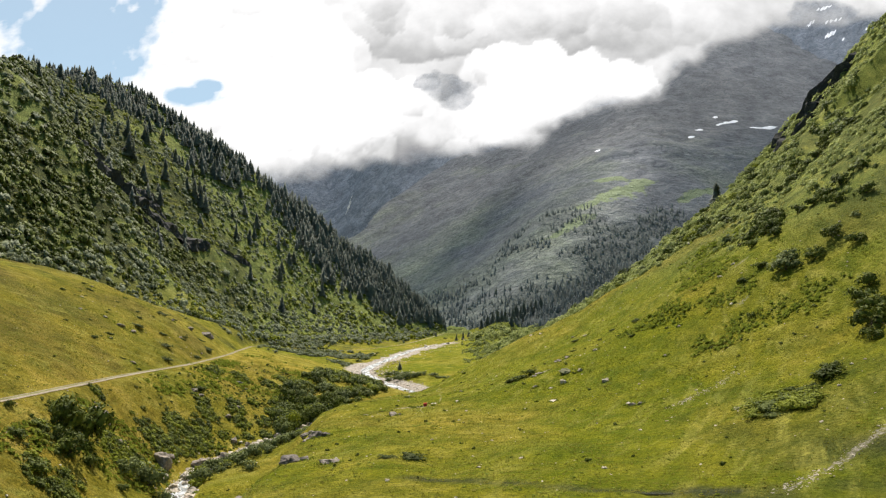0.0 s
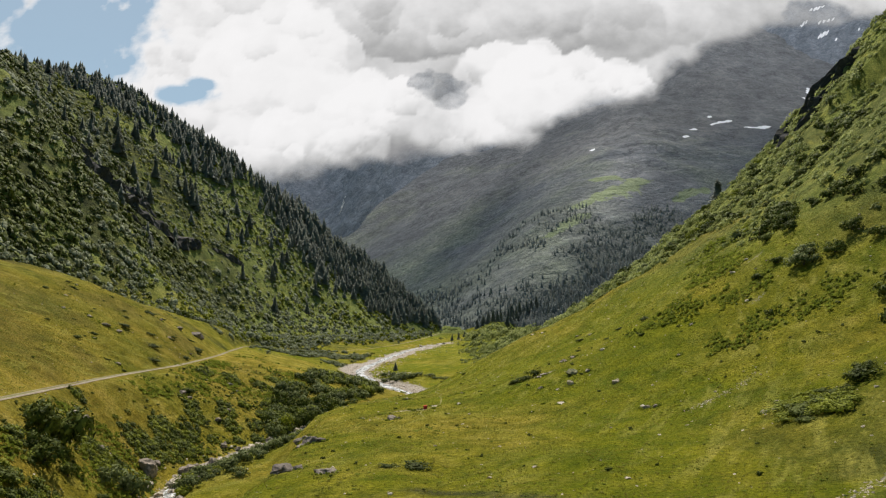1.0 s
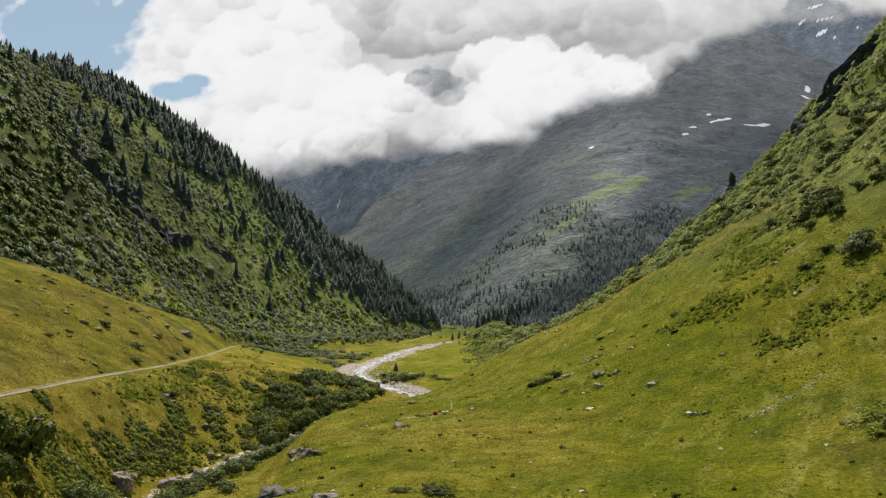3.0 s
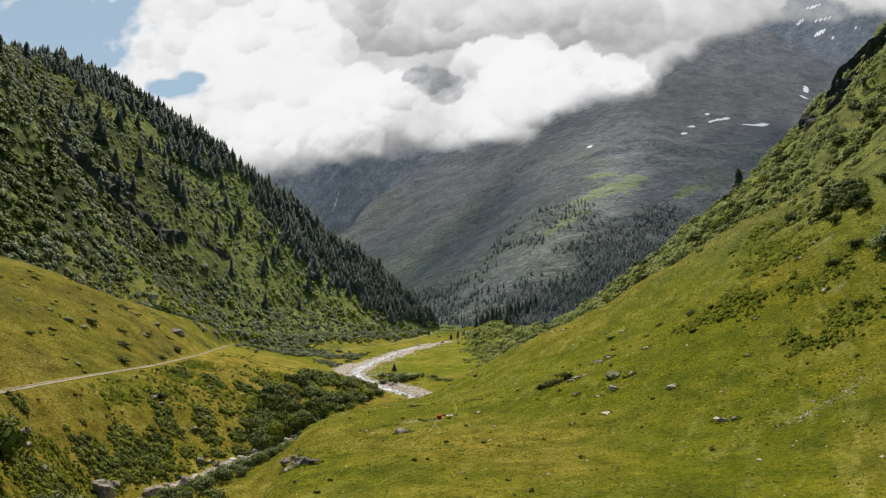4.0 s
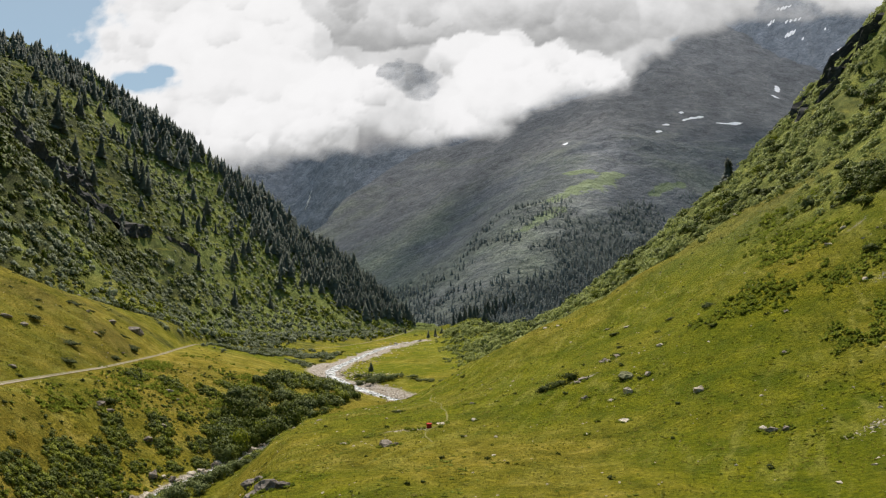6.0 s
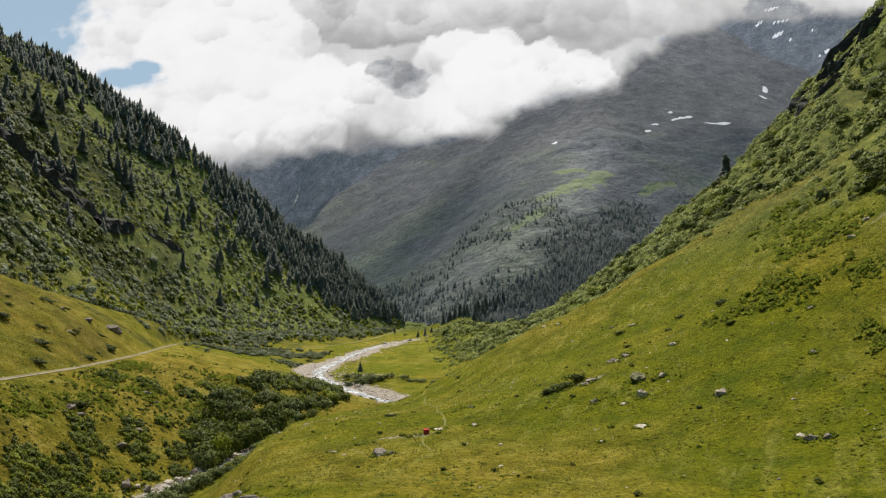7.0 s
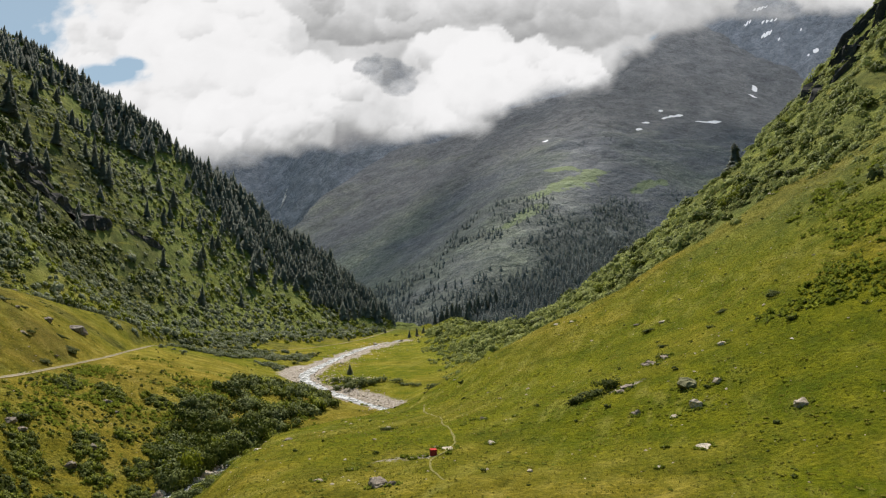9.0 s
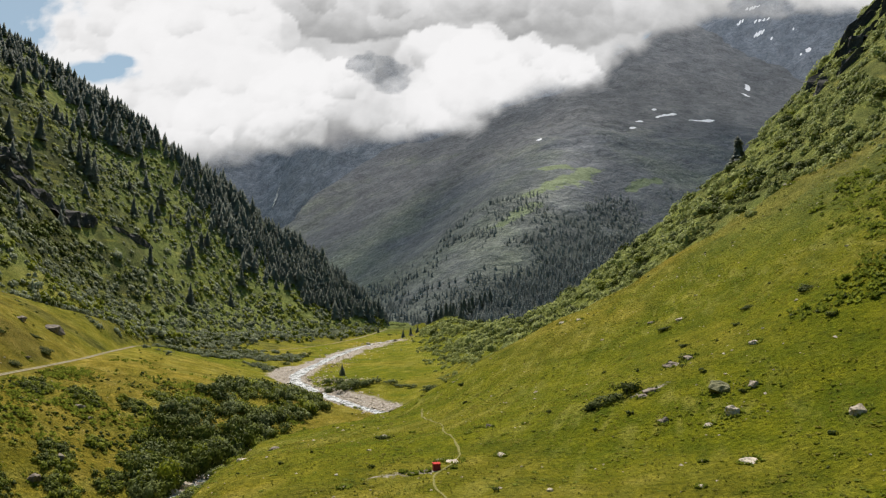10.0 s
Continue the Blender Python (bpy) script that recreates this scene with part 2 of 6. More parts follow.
def ground_material():
    m, nt, p = material("alpine_meadow")
    big = tex(nt, 0.018, 4, 0.6).outputs["Fac"]
    mid = tex(nt, 0.16, 4, 0.6).outputs["Fac"]
    small = tex(nt, 1.3, 5, 0.7).outputs["Fac"]
    green = ramp(nt, mid, [(0.3, (0.088, 0.112, 0.004)), (0.5, (0.142, 0.150, 0.005)), (0.72, (0.200, 0.190, 0.009))])
    straw = ramp(nt, mid, [(0.3, (0.130, 0.106, 0.010)), (0.5, (0.250, 0.196, 0.022)), (0.75, (0.400, 0.312, 0.080))])
    heath = ramp(nt, mid, [(0.3, (0.105, 0.122, 0.036)), (0.5, (0.180, 0.202, 0.060)), (0.62, (0.228, 0.250, 0.078)), (0.8, (0.270, 0.278, 0.098))])
    rust = ramp(nt, mid, [(0.3, (0.130, 0.095, 0.012)), (0.5, (0.205, 0.148, 0.020)), (0.7, (0.29, 0.200, 0.036))])
    dry = maths(nt, "ADD", attribute(nt, "dry"), maths(nt, "MULTIPLY_ADD", big, 3.4, -1.7), clamp=True)
    col = mix(nt, dry, green, straw)
    col = mix(nt, attribute(nt, "heath"), col, heath)
    col = mix(nt, attribute(nt, "moor_shade"), col, ramp(nt, mid, [(0.3, (0.030, 0.032, 0.018)), (0.6, (0.060, 0.064, 0.028)), (0.8, (0.110, 0.115, 0.050))]))
    col = mix(nt, attribute(nt, "rust"), col, rust)
    swept = node(nt, "ShaderNodeMapping", {"Vector": node(nt, "ShaderNodeNewGeometry").outputs["Position"], "Rotation": (0, 0, -1.05)}).outputs[0]
    swept = node(nt, "ShaderNodeMapping", {"Vector": swept, "Scale": (0.12, 1.0, 1.0)}).outputs[0]
    stripe = node(nt, "ShaderNodeTexNoise", {"Vector": swept, "Scale": 0.33, "Detail": 5.0, "Roughness": 0.6, "Distortion": 0.5}).outputs["Fac"]
    pale = maths(nt, "MULTIPLY", maths(nt, "MULTIPLY_ADD", stripe, 6.0, -3.0, clamp=True), maths(nt, "MULTIPLY_ADD", tex(nt, 0.025, 3, 0.5).outputs["Fac"], 5.0, -1.9, clamp=True))
    col = mix(nt, maths(nt, "MULTIPLY", pale, 0.7), col, (0.29, 0.265, 0.055))
    col = mix(nt, maths(nt, "MULTIPLY_ADD", stripe, -5.0, 1.9, clamp=True), col, mix(nt, 0.3, col, (0.060, 0.082, 0.006)))
    herb = tex(nt, 0.42, 6, 0.72).outputs["Fac"]
    col = mix(nt, maths(nt, "MULTIPLY_ADD", herb, -10.0, 4.3, clamp=True), col, mix(nt, 0.4, col, (0.045, 0.068, 0.006)))
    col = mix(nt, maths(nt, "MULTIPLY_ADD", herb, 7.0, -4.2, clamp=True), col, mix(nt, 0.28, col, (0.33, 0.28, 0.06)))
    # shadows between the grass tufts, painted as fine dark mottling
    tuft = ramp(nt, small, [(0.28, (0.42, 0.46, 0.40)), (0.42, (0.80, 0.84, 0.78)), (0.56, (1.12, 1.12, 1.08)), (0.72, (1.6, 1.55, 1.45))])
    col = mix(nt, 1.0, col, tuft, "MULTIPLY")
    patch = ramp(nt, tex(nt, 0.055, 5, 0.65).outputs["Fac"], [(0.28, (0.68, 0.76, 0.66)), (0.42, (0.90, 0.95, 0.85)), (0.55, (1.05, 1.05, 1.0)), (0.74, (1.3, 1.22, 1.2))])
    col = mix(nt, 1.0, col, patch, "MULTIPLY")
    stone = ramp(nt, tex(nt, 0.9, 6, 0.75).outputs["Fac"], [(0.3, (0.14, 0.115, 0.085)), (0.48, (0.37, 0.315, 0.25)), (0.7, (0.66, 0.61, 0.54))])
    bare = maths(nt, "MULTIPLY_ADD", maths(nt, "SUBTRACT", attribute(nt, "bare"), small), 4.0, 0.9, clamp=True)
    col = mix(nt, bare, col, stone)
    nt.links.new(col, p.inputs["Base Color"])
    p.inputs["Roughness"].default_value = 0.9
    p.inputs["Specular IOR Level"].default_value = 0.04
    h = maths(nt, "ADD", small, maths(nt, "MULTIPLY", tex(nt, 5.0, 3, 0.6).outputs["Fac"], 0.3))
    bump(nt, p, h, 1.1)
    return m


def mountain_material(name, tone):
    m, nt, p = material(name)
    pos = node(nt, "ShaderNodeNewGeometry")
    flat = node(nt, "ShaderNodeSeparateXYZ", {"Vector": pos.outputs["Normal"]}).outputs["Z"]
    high = node(nt, "ShaderNodeSeparateXYZ", {"Vector": pos.outputs["Position"]}).outputs["Z"]
    big, mid, small = (tex(nt, s, 6, 0.65).outputs["Fac"] for s in (0.0035, 0.016, 0.09))
    # rock and turf colours are raised and softened in place of distance haze
    rock = ramp(nt, mid, [(0.25, (0.100, 0.102, 0.104)), (0.5, (0.143, 0.145, 0.146)), (0.75, (0.20, 0.202, 0.20))])
    rock = mix(nt, 1.0, rock, ramp(nt, small, [(0.25, (0.8, 0.8, 0.8)), (0.6, (1.05, 1.05, 1.05)), (0.8, (1.25, 1.25, 1.22))]), "MULTIPLY")
    turf = ramp(nt, mid, [(0.3, (0.165, 0.172, 0.135)), (0.6, (0.225, 0.235, 0.175)), (0.8, (0.29, 0.30, 0.215))])
    down = node(nt, "ShaderNodeMapping", {"Vector": pos.outputs["Position"], "Rotation": (0, 0, -0.95)}).outputs[0]
    down = node(nt, "ShaderNodeMapping", {"Vector": down, "Scale": (0.2, 1.0, 0.15)}).outputs[0]
    gully = tex(nt, 0.012, 4, 0.58, down).outputs["Fac"]
    broken = node(nt, "ShaderNodeMapping", {"Vector": pos.outputs["Position"], "Rotation": (0, 0, -0.75)}).outputs[0]
    broken = node(nt, "ShaderNodeMapping", {"Vector": broken, "Scale": (0.75, 1.0, 0.9)}).outputs[0]
    broken = tex(nt, 0.012, 8, 0.62, broken).outputs["Fac"]
    broken = maths(nt, "MULTIPLY_ADD", maths(nt, "ABSOLUTE", maths(nt, "SUBTRACT", broken, 0.5)), -7.0, 1.0, clamp=True)
    turf = mix(nt, 1.0, turf, ramp(nt, small, [(0.3, (0.55, 0.58, 0.55)), (0.7, (1.2, 1.2, 1.2))]), "MULTIPLY")
    speck = ramp(nt, tex(nt, 0.17, 5, 0.7).outputs["Fac"], [(0.32, (0.66, 0.68, 0.66)), (0.48, (1.0, 1.0, 1.0)), (0.7, (1.3, 1.28, 1.22))])
    turf = mix(nt, 1.0, turf, speck, "MULTIPLY")
    rock = mix(nt, 0.5, rock, mix(nt, 1.0, rock, speck, "MULTIPLY"))
    cover = maths(nt, "ADD", maths(nt, "MULTIPLY_ADD", high, -0.0016, 1.0), maths(nt, "MULTIPLY_ADD", big, 4.0, -2.4))
    cover = maths(nt, "ADD", cover, maths(nt, "MULTIPLY_ADD", flat, 1.5, -1.1), clamp=True)
    col = mix(nt, cover, rock, turf)
    # gullies and creases coloured darker, by the noise that also sinks them in the bump
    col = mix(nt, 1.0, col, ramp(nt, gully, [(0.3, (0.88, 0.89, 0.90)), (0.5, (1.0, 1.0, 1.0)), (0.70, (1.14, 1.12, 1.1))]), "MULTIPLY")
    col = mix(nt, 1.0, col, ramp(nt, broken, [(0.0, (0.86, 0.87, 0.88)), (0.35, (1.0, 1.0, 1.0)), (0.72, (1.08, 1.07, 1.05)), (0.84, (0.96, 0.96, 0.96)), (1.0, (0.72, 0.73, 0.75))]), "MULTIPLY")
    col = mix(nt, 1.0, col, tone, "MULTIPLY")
    grass = maths(nt, "MULTIPLY_ADD", maths(nt, "SUBTRACT", attribute(nt, "pasture"), maths(nt, "MULTIPLY_ADD", small, 1.6, -0.35)), 3.0, 0.5, clamp=True)
    col = mix(nt, maths(nt, "MULTIPLY", grass, 0.62), col, (0.225, 0.280, 0.115))
    col = mix(nt, maths(nt, "MULTIPLY", attribute(nt, "wood"), 2.0, clamp=True), col, (0.095, 0.104, 0.088))
    snow = maths(nt, "MULTIPLY_ADD", maths(nt, "SUBTRACT", attribute(nt, "snow"), maths(nt, "MULTIPLY", mid, 0.5)), 8.0, 0.0, clamp=True)
    col = mix(nt, snow, col, (0.85, 0.87, 0.9))
    nt.links.new(col, p.inputs["Base Color"])
    p.inputs["Roughness"].default_value = 0.95
    p.inputs["Specular IOR Level"].default_value = 0.1
    bump(nt, p, maths(nt, "ADD", maths(nt, "MULTIPLY_ADD", gully, 0.6, mid), maths(nt, "MULTIPLY_ADD", broken, -0.5, maths(nt, "MULTIPLY", small, 0.6))), 9.0)
    return m


def foliage_material(name, dark, light, back=0.25, scale=0.25):
    m, nt, p = material(name)
    geo = node(nt, "ShaderNodeNewGeometry")
    rnd = geo.outputs["Random Per Island"]
    n = tex(nt, scale, 3, 0.6).outputs["Fac"]
    f = maths(nt, "ADD", maths(nt, "MULTIPLY", rnd, 0.6), maths(nt, "MULTIPLY_ADD", n, 1.4, -0.5), clamp=True)
    col = mix(nt, f, dark, light)
    nt.links.new(col, p.inputs["Base Color"])
    p.inputs["Roughness"].default_value = 0.65
    p.inputs["Specular IOR Level"].default_value = 0.1
    if back:
        tr = node(nt, "ShaderNodeBsdfTranslucent", {"Color": col})
        sh = node(nt, "ShaderNodeMixShader", {"Fac": back})
        nt.links.new(p.outputs[0], sh.inputs[1])
        nt.links.new(tr.outputs[0], sh.inputs[2])
        nt.links.new(sh.outputs[0], nt.nodes["Material Output"].inputs["Surface"])
    return m


def rock_material(name, dark, light, scale=0.8):
    m, nt, p = material(name)
    rnd = node(nt, "ShaderNodeObjectInfo").outputs["Random"]
    n1, n2 = tex(nt, scale, 6, 0.7).outputs["Fac"], tex(nt, scale * 6, 4, 0.6).outputs["Fac"]
    f = maths(nt, "ADD", maths(nt, "MULTIPLY_ADD", n1, 2.4, -0.8), maths(nt, "MULTIPLY_ADD", rnd, 0.3, -0.15), clamp=True)
    col = mix(nt, f, dark, light)
    crack = tex(nt, scale * 2.2, 6, 0.8).outputs["Fac"]
    col = mix(nt, maths(nt, "MULTIPLY_ADD", crack, -9.0, 3.8, clamp=True), col, tuple(0.35 * c for c in dark))
    lichen = maths(nt, "MULTIPLY_ADD", tex(nt, scale * 1.7, 5, 0.7).outputs["Fac"], 6.0, -3.4, clamp=True)
    col = mix(nt, maths(nt, "MULTIPLY", lichen, 0.6), col, (0.20, 0.18, 0.10))
    nt.links.new(col, p.inputs["Base Color"])
    p.inputs["Roughness"].default_value = 0.88
    bump(nt, p, maths(nt, "ADD", n1, maths(nt, "MULTIPLY", n2, 0.5)), 0.25)
    return m


def water_material():
    m, nt, p = material("white_water")
    n1, n2 = tex(nt, 0.35, 5, 0.7).outputs["Fac"], tex(nt, 2.2, 4, 0.6).outputs["Fac"]
    foam = maths(nt, "MULTIPLY_ADD", maths(nt, "ADD", n1, maths(nt, "MULTIPLY", n2, 0.7)), 4.0, -3.25, clamp=True)
    col = mix(nt, foam, (0.20, 0.21, 0.19), (0.86, 0.87, 0.86))
    nt.links.new(col, p.inputs["Base Color"])
    nt.links.new(maths(nt, "MULTIPLY_ADD", foam, 0.4, 0.25), p.inputs["Roughness"])
    bump(nt, p, maths(nt, "ADD", n1, n2), 0.4)
    return m


def soil_material(name, dark, light, scale):
    m, nt, p = material(name)
    n1, n2 = tex(nt, scale, 5, 0.7).outputs["Fac"], tex(nt, scale * 7, 4, 0.7).outputs["Fac"]
    col = mix(nt, maths(nt, "MULTIPLY_ADD", n1, 2.0, -0.5, clamp=True), dark, light)
    col = mix(nt, 1.0, col, ramp(nt, n2, [(0.3, (0.6, 0.6, 0.6)), (0.7, (1.25, 1.25, 1.25))]), "MULTIPLY")
    nt.links.new(col, p.inputs["Base Color"])
    p.inputs["Roughness"].default_value = 0.92
    bump(nt, p, n2, 0.15)
    return m


MEADOW = ground_material()
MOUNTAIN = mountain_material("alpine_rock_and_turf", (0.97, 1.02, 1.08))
# the same rock tinted paler and bluer, painting in the haze of distance
HAZED_ROCK = mountain_material("hazed_alpine_rock", (1.12, 1.28, 1.50))
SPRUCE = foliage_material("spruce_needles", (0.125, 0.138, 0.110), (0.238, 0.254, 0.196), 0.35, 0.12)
# paler, greyer copy of the spruce needles: distance haze put into the colour
SPRUCE_HAZED = foliage_material("hazed_spruce_needles", (0.178, 0.196, 0.178), (0.31, 0.328, 0.29), 0.35, 0.02)
ALDER = foliage_material("alder_leaves", (0.017, 0.028, 0.003), (0.152, 0.178, 0.026), 0.14, 0.15)
WILLOW = foliage_material("willow_leaves", (0.128, 0.150, 0.080), (0.315, 0.342, 0.205), 0.35, 0.12)
SALLOW = foliage_material("sallow_leaves", (0.040, 0.055, 0.012), (0.208, 0.236, 0.078), 0.18, 0.15)
GREEN_SHRUB = foliage_material("bright_shrub_leaves", (0.052, 0.074, 0.004), (0.310, 0.335, 0.028), 0.28, 0.15)
PALE_SHRUB = foliage_material("pale_hillside_leaves", (0.145, 0.174, 0.042), (0.405, 0.438, 0.150), 0.45, 0.12)
JUNIPER = foliage_material("juniper_needles", (0.024, 0.036, 0.005), (0.098, 0.118, 0.016), 0.3, 0.3)
DOCK = foliage_material("dock_leaves", (0.085, 0.120, 0.010), (0.320, 0.352, 0.050), 0.45, 0.4)
TUFT = foliage_material("meadow_tufts", (0.15, 0.165, 0.010), (0.34, 0.295, 0.065), 0.5, 0.05)
RED = soil_material("red_painted_metal", (0.52, 0.028, 0.018), (0.62, 0.045, 0.028), 0.8)
# same red painted darker: the shade on the box's front is in the colour
SHADED_RED = soil_material("shaded_red_metal", (0.36, 0.03, 0.02), (0.45, 0.05, 0.035), 0.8)
BARK = soil_material("bark", (0.05, 0.035, 0.025), (0.13, 0.10, 0.075), 1.5)
STONE = rock_material("gneiss", (0.28, 0.222, 0.15), (0.78, 0.68, 0.53))
DARK_STONE = rock_material("weathered_gneiss", (0.12, 0.092, 0.065), (0.42, 0.345, 0.26))
MOSS_STONE = rock_material("mossy_gneiss", (0.075, 0.080, 0.022), (0.27, 0.25, 0.12))
# weathered_gneiss again, darker: the boulders' shaded look is put into the colour
SHADE_STONE = rock_material("shaded_weathered_gneiss", (0.085, 0.068, 0.052), (0.29, 0.238, 0.185), 0.6)
# rock coloured nearly black, to stand for the shade under its overhangs
CLIFF = rock_material("shade_dark_cliff", (0.014, 0.013, 0.011), (0.070, 0.064, 0.052), 0.25)
WATER = water_material()
TRACK_SOIL = soil_material("track_gravel", (0.21, 0.165, 0.095), (0.38, 0.31, 0.20), 0.5)


# ---- mesh tools ----
def mesh_from(name, verts, faces, mat, smooth=False, normals=None):
    me = bpy.data.meshes.new(name)
    verts = np.asarray(verts, np.float32)
    faces = np.asarray(faces, np.int32)
    n = faces.shape[1]
    me.vertices.add(len(verts))
    me.vertices.foreach_set("co", verts.ravel())
    me.loops.add(faces.size)
    me.loops.foreach_set("vertex_index", faces.ravel())
    me.polygons.add(len(faces))
    me.polygons.foreach_set("loop_start", np.arange(0, faces.size, n, dtype=np.int32))
    me.polygons.foreach_set("loop_total", np.full(len(faces), n, np.int32))
    me.polygons.foreach_set("use_smooth", np.full(len(faces), smooth or normals is not None, bool))
    me.update(calc_edges=True)
    if normals is not None:
        me.normals_split_custom_set_from_vertices(np.asarray(normals, np.float32))
    me.materials.append(mat)
    return me


def spans(*stretches):
    """Grid lines: (from, to, spacing) one after another."""
    out = []
    for a, b, h in stretches:
        out.append(np.linspace(a, b, max(1, int(round((b - a) / h))), endpoint=False))
    out.append(np.array([stretches[-1][1]]))
    return np.concatenate(out)


def sheet(name, xs, ys, height, mat, smooth=True):
    gx, gy = np.meshgrid(xs, ys)
    gz = height(gx, gy)
    v = np.stack([gx, gy, gz], -1).reshape(-1, 3)
    i = np.arange((len(ys) - 1) * len(xs)).reshape(len(ys) - 1, len(xs))[:, :-1].ravel()
    f = np.stack([i, i + 1, i + 1 + len(xs), i + len(xs)], 1)
    return mesh_from(name, v, f, mat, smooth), gx, gy, gz


def put_values(me, name, values):
    a = me.attributes.new(name, "FLOAT", "POINT")
    a.data.foreach_set("value", np.asarray(values, np.float32).ravel())


def part(name, me, parent, label=""):
    ob = new(name, me)
    ob.parent = parent
    if label:
        ob["label"] = label
    return ob


# ---- the ground ----
xs = spans((-3600, -700, 60), (-700, -420, 12), (-420, -150, 3.5), (-150, 130, 1.75), (130, 320, 4), (320, 700, 12), (700, 3600, 60))
ys = spans((-1500, 0, 60), (0, 80, 6), (80, 420, 1.75), (420, 1000, 3.5), (1000, 1300, 10), (1300, 5000, 60))
me, gx, gy, gz = sheet("ground", xs, ys, lambda x, y: ground(x, y)[0] - 60 * step(1000, 1300, y), MEADOW)
_, hill_d, hill_s, river_off = ground(gx, gy, False)
left_side = gx < river_x(gy)
heath = np.where(left_side, step(-2, 38, hill_d + 14 * fbm(gx, gy, 30, 3, 21) + 40 * step(480, 540, gy)), 0.7 * step(70, 130, hill_s + 30 * fbm(gx, gy, 50, 3, 22) + 40 * step(330, 360, gy)))
dry = np.where(left_side, np.where(gx > track_x(gy), 0.85 - 0.5 * step(400, 470, gy), 0.5), 0.12 + 0.24 * step(5, -35, hill_s) - 0.06 * step(20, 60, hill_s)
               + 0.7 * np.exp(-((gx - 16) / 26) ** 2 - ((gy - 185) / 17) ** 2) - 0.4 * np.exp(-((gx - 62) / 22) ** 2 - ((gy - 172) / 26) ** 2))
dry = dry + 0.6 * np.exp(-((gx + 86) / 9) ** 2 - ((gy - 226) / 18) ** 2) + 0.35 * np.exp(-((gx + 72) / 30) ** 2 - ((gy - 400) / 30) ** 2)
rust = np.where(left_side, (0.35 - 0.11 * (gx > track_x(gy))) * step(14, 0, hill_d) * step(3, 12, river_off) * step(420, 360, gy), 0.6 * step(300, 326, gy + 0.2 * (gx - 60)) * step(352, 335, gy) * step(14, 34, hill_s) * step(170, 120, hill_s))
rust = np.clip(rust + 0.35 * fbm(gx, gy, 24, 3, 27), 0, 1) * (rust > 0.02)
side = gx - river_x(gy)
reach = np.where(side > 0, np.interp(gy, (320, 345, 380, 410, 440, 470, 520, 640, 715, 740, 760), (3.2, 5, 13, 11, 4, 7, 9, 13, 14, 3, 0.4)),
                 np.interp(gy, (320, 345, 400, 440, 465, 490, 520, 560, 735, 760), (3.2, 5, 6, 5, 12, 16, 9, 5, 4, 0.4)))
bare = 0.85 * step(1.45, 0.6, np.abs(side) / reach + 0.6 * fbm(gx, gy, 16, 4, 23))
for cx, cy, rx, ry, most in ((-4, 213, 4, 1.4, 0.5), (0, 213, 2.2, 1.2, 0.5), (36, 229, 3, 1.4, 0.6), (90, 205, 3, 1.5, 0.35), (98, 225, 4, 1.6, 0.35)):
    bare = np.maximum(bare, most * np.clip(1.5 - np.hypot((gx - cx) / rx, (gy - cy) / ry), 0, 1))
for (ax, ay), (bx, by), wide in (((50, 95.5), (62, 104), 0.6), ((62, 104), (90, 121), 0.8), ((57, 163), (74, 169), 0.5)):
    d, _ = line_distance(gx, gy, ((ax, ay, 0), (bx, by, 0)))
    bare = np.maximum(bare, 0.42 * step(1.6, 0.2, d / wide + 0.9 * fbm(gx, gy, 5, 3, 24)))
ditch = line_distance(gx, gy, ((2, 113, 0), (12, 111, 0), (28, 104.5, 0), (35, 100.5, 0), (46, 98, 0)))[0]
put_values(me, "heath", np.clip(heath, 0, 1))
put_values(me, "dry", dry)
put_values(me, "rust", rust)
# dark moor turf and ditch; on the left hill it also paints in shade
put_values(me, "moor_shade", np.clip(0.85 * step(-150, -200, gx + 30 * fbm(gx, gy, 40, 3, 28)) * step(790, 690, gy) * step(-0.45, 0.05, fbm(gx, gy, 22, 3, 29)) * left_side
           + 0.5 * left_side * step(-42, -8, hill_d) * step(16, 0, hill_d) * step(455, 490, gy) * step(720, 680, gy) * step(-0.2, 0.3, fbm(gx, gy, 15, 3, 39))
           + 0.45 * (gx > river_x(gy)) * step(85, 125, hill_s) * step(-0.2, 0.35, fbm(gx, gy, 26, 4, 37))
           + 0.3 * step(185, 135, gy - 0.25 * (gx - 60)) * step(42, 62, gx) * step(-0.4, 0.3, fbm(gx, gy, 12, 3, 38))
           + 0.6 * (gx > 30) * step(125, 98, gy - 0.25 * (gx - 60)) * step(-0.4, 0.3, fbm(gx, gy, 14, 3, 30))
           + 0.85 * step(2.2, 0.8, ditch + 0.9 * fbm(gx, gy, 5, 2, 143))
           + 0.5 * (gx < track_x(gy) - 3) * step(5, -20, hill_d) * step(-0.15, 0.4, fbm(gx, gy, 17, 4, 26)), 0, 1))
put_values(me, "bare", bare)
tagged(new("ground", me), "grassy alpine valley floor and hillsides in yellow green", "ground", kind="structure")


# ---- far mountains ----
def ridge_height(x, y):
    z, d = mountain(x, y)
    rough = step(30, 400, d)
    z = z + rough * (16 * ridged(x, y, 420, 3, 31) + 16 * fbm(x, y, 160, 4, 33) + 8 * ridged(0.50 * x - 0.86 * y, 0.26 * x + 0.15 * y, 110, 3, 35))
    return z


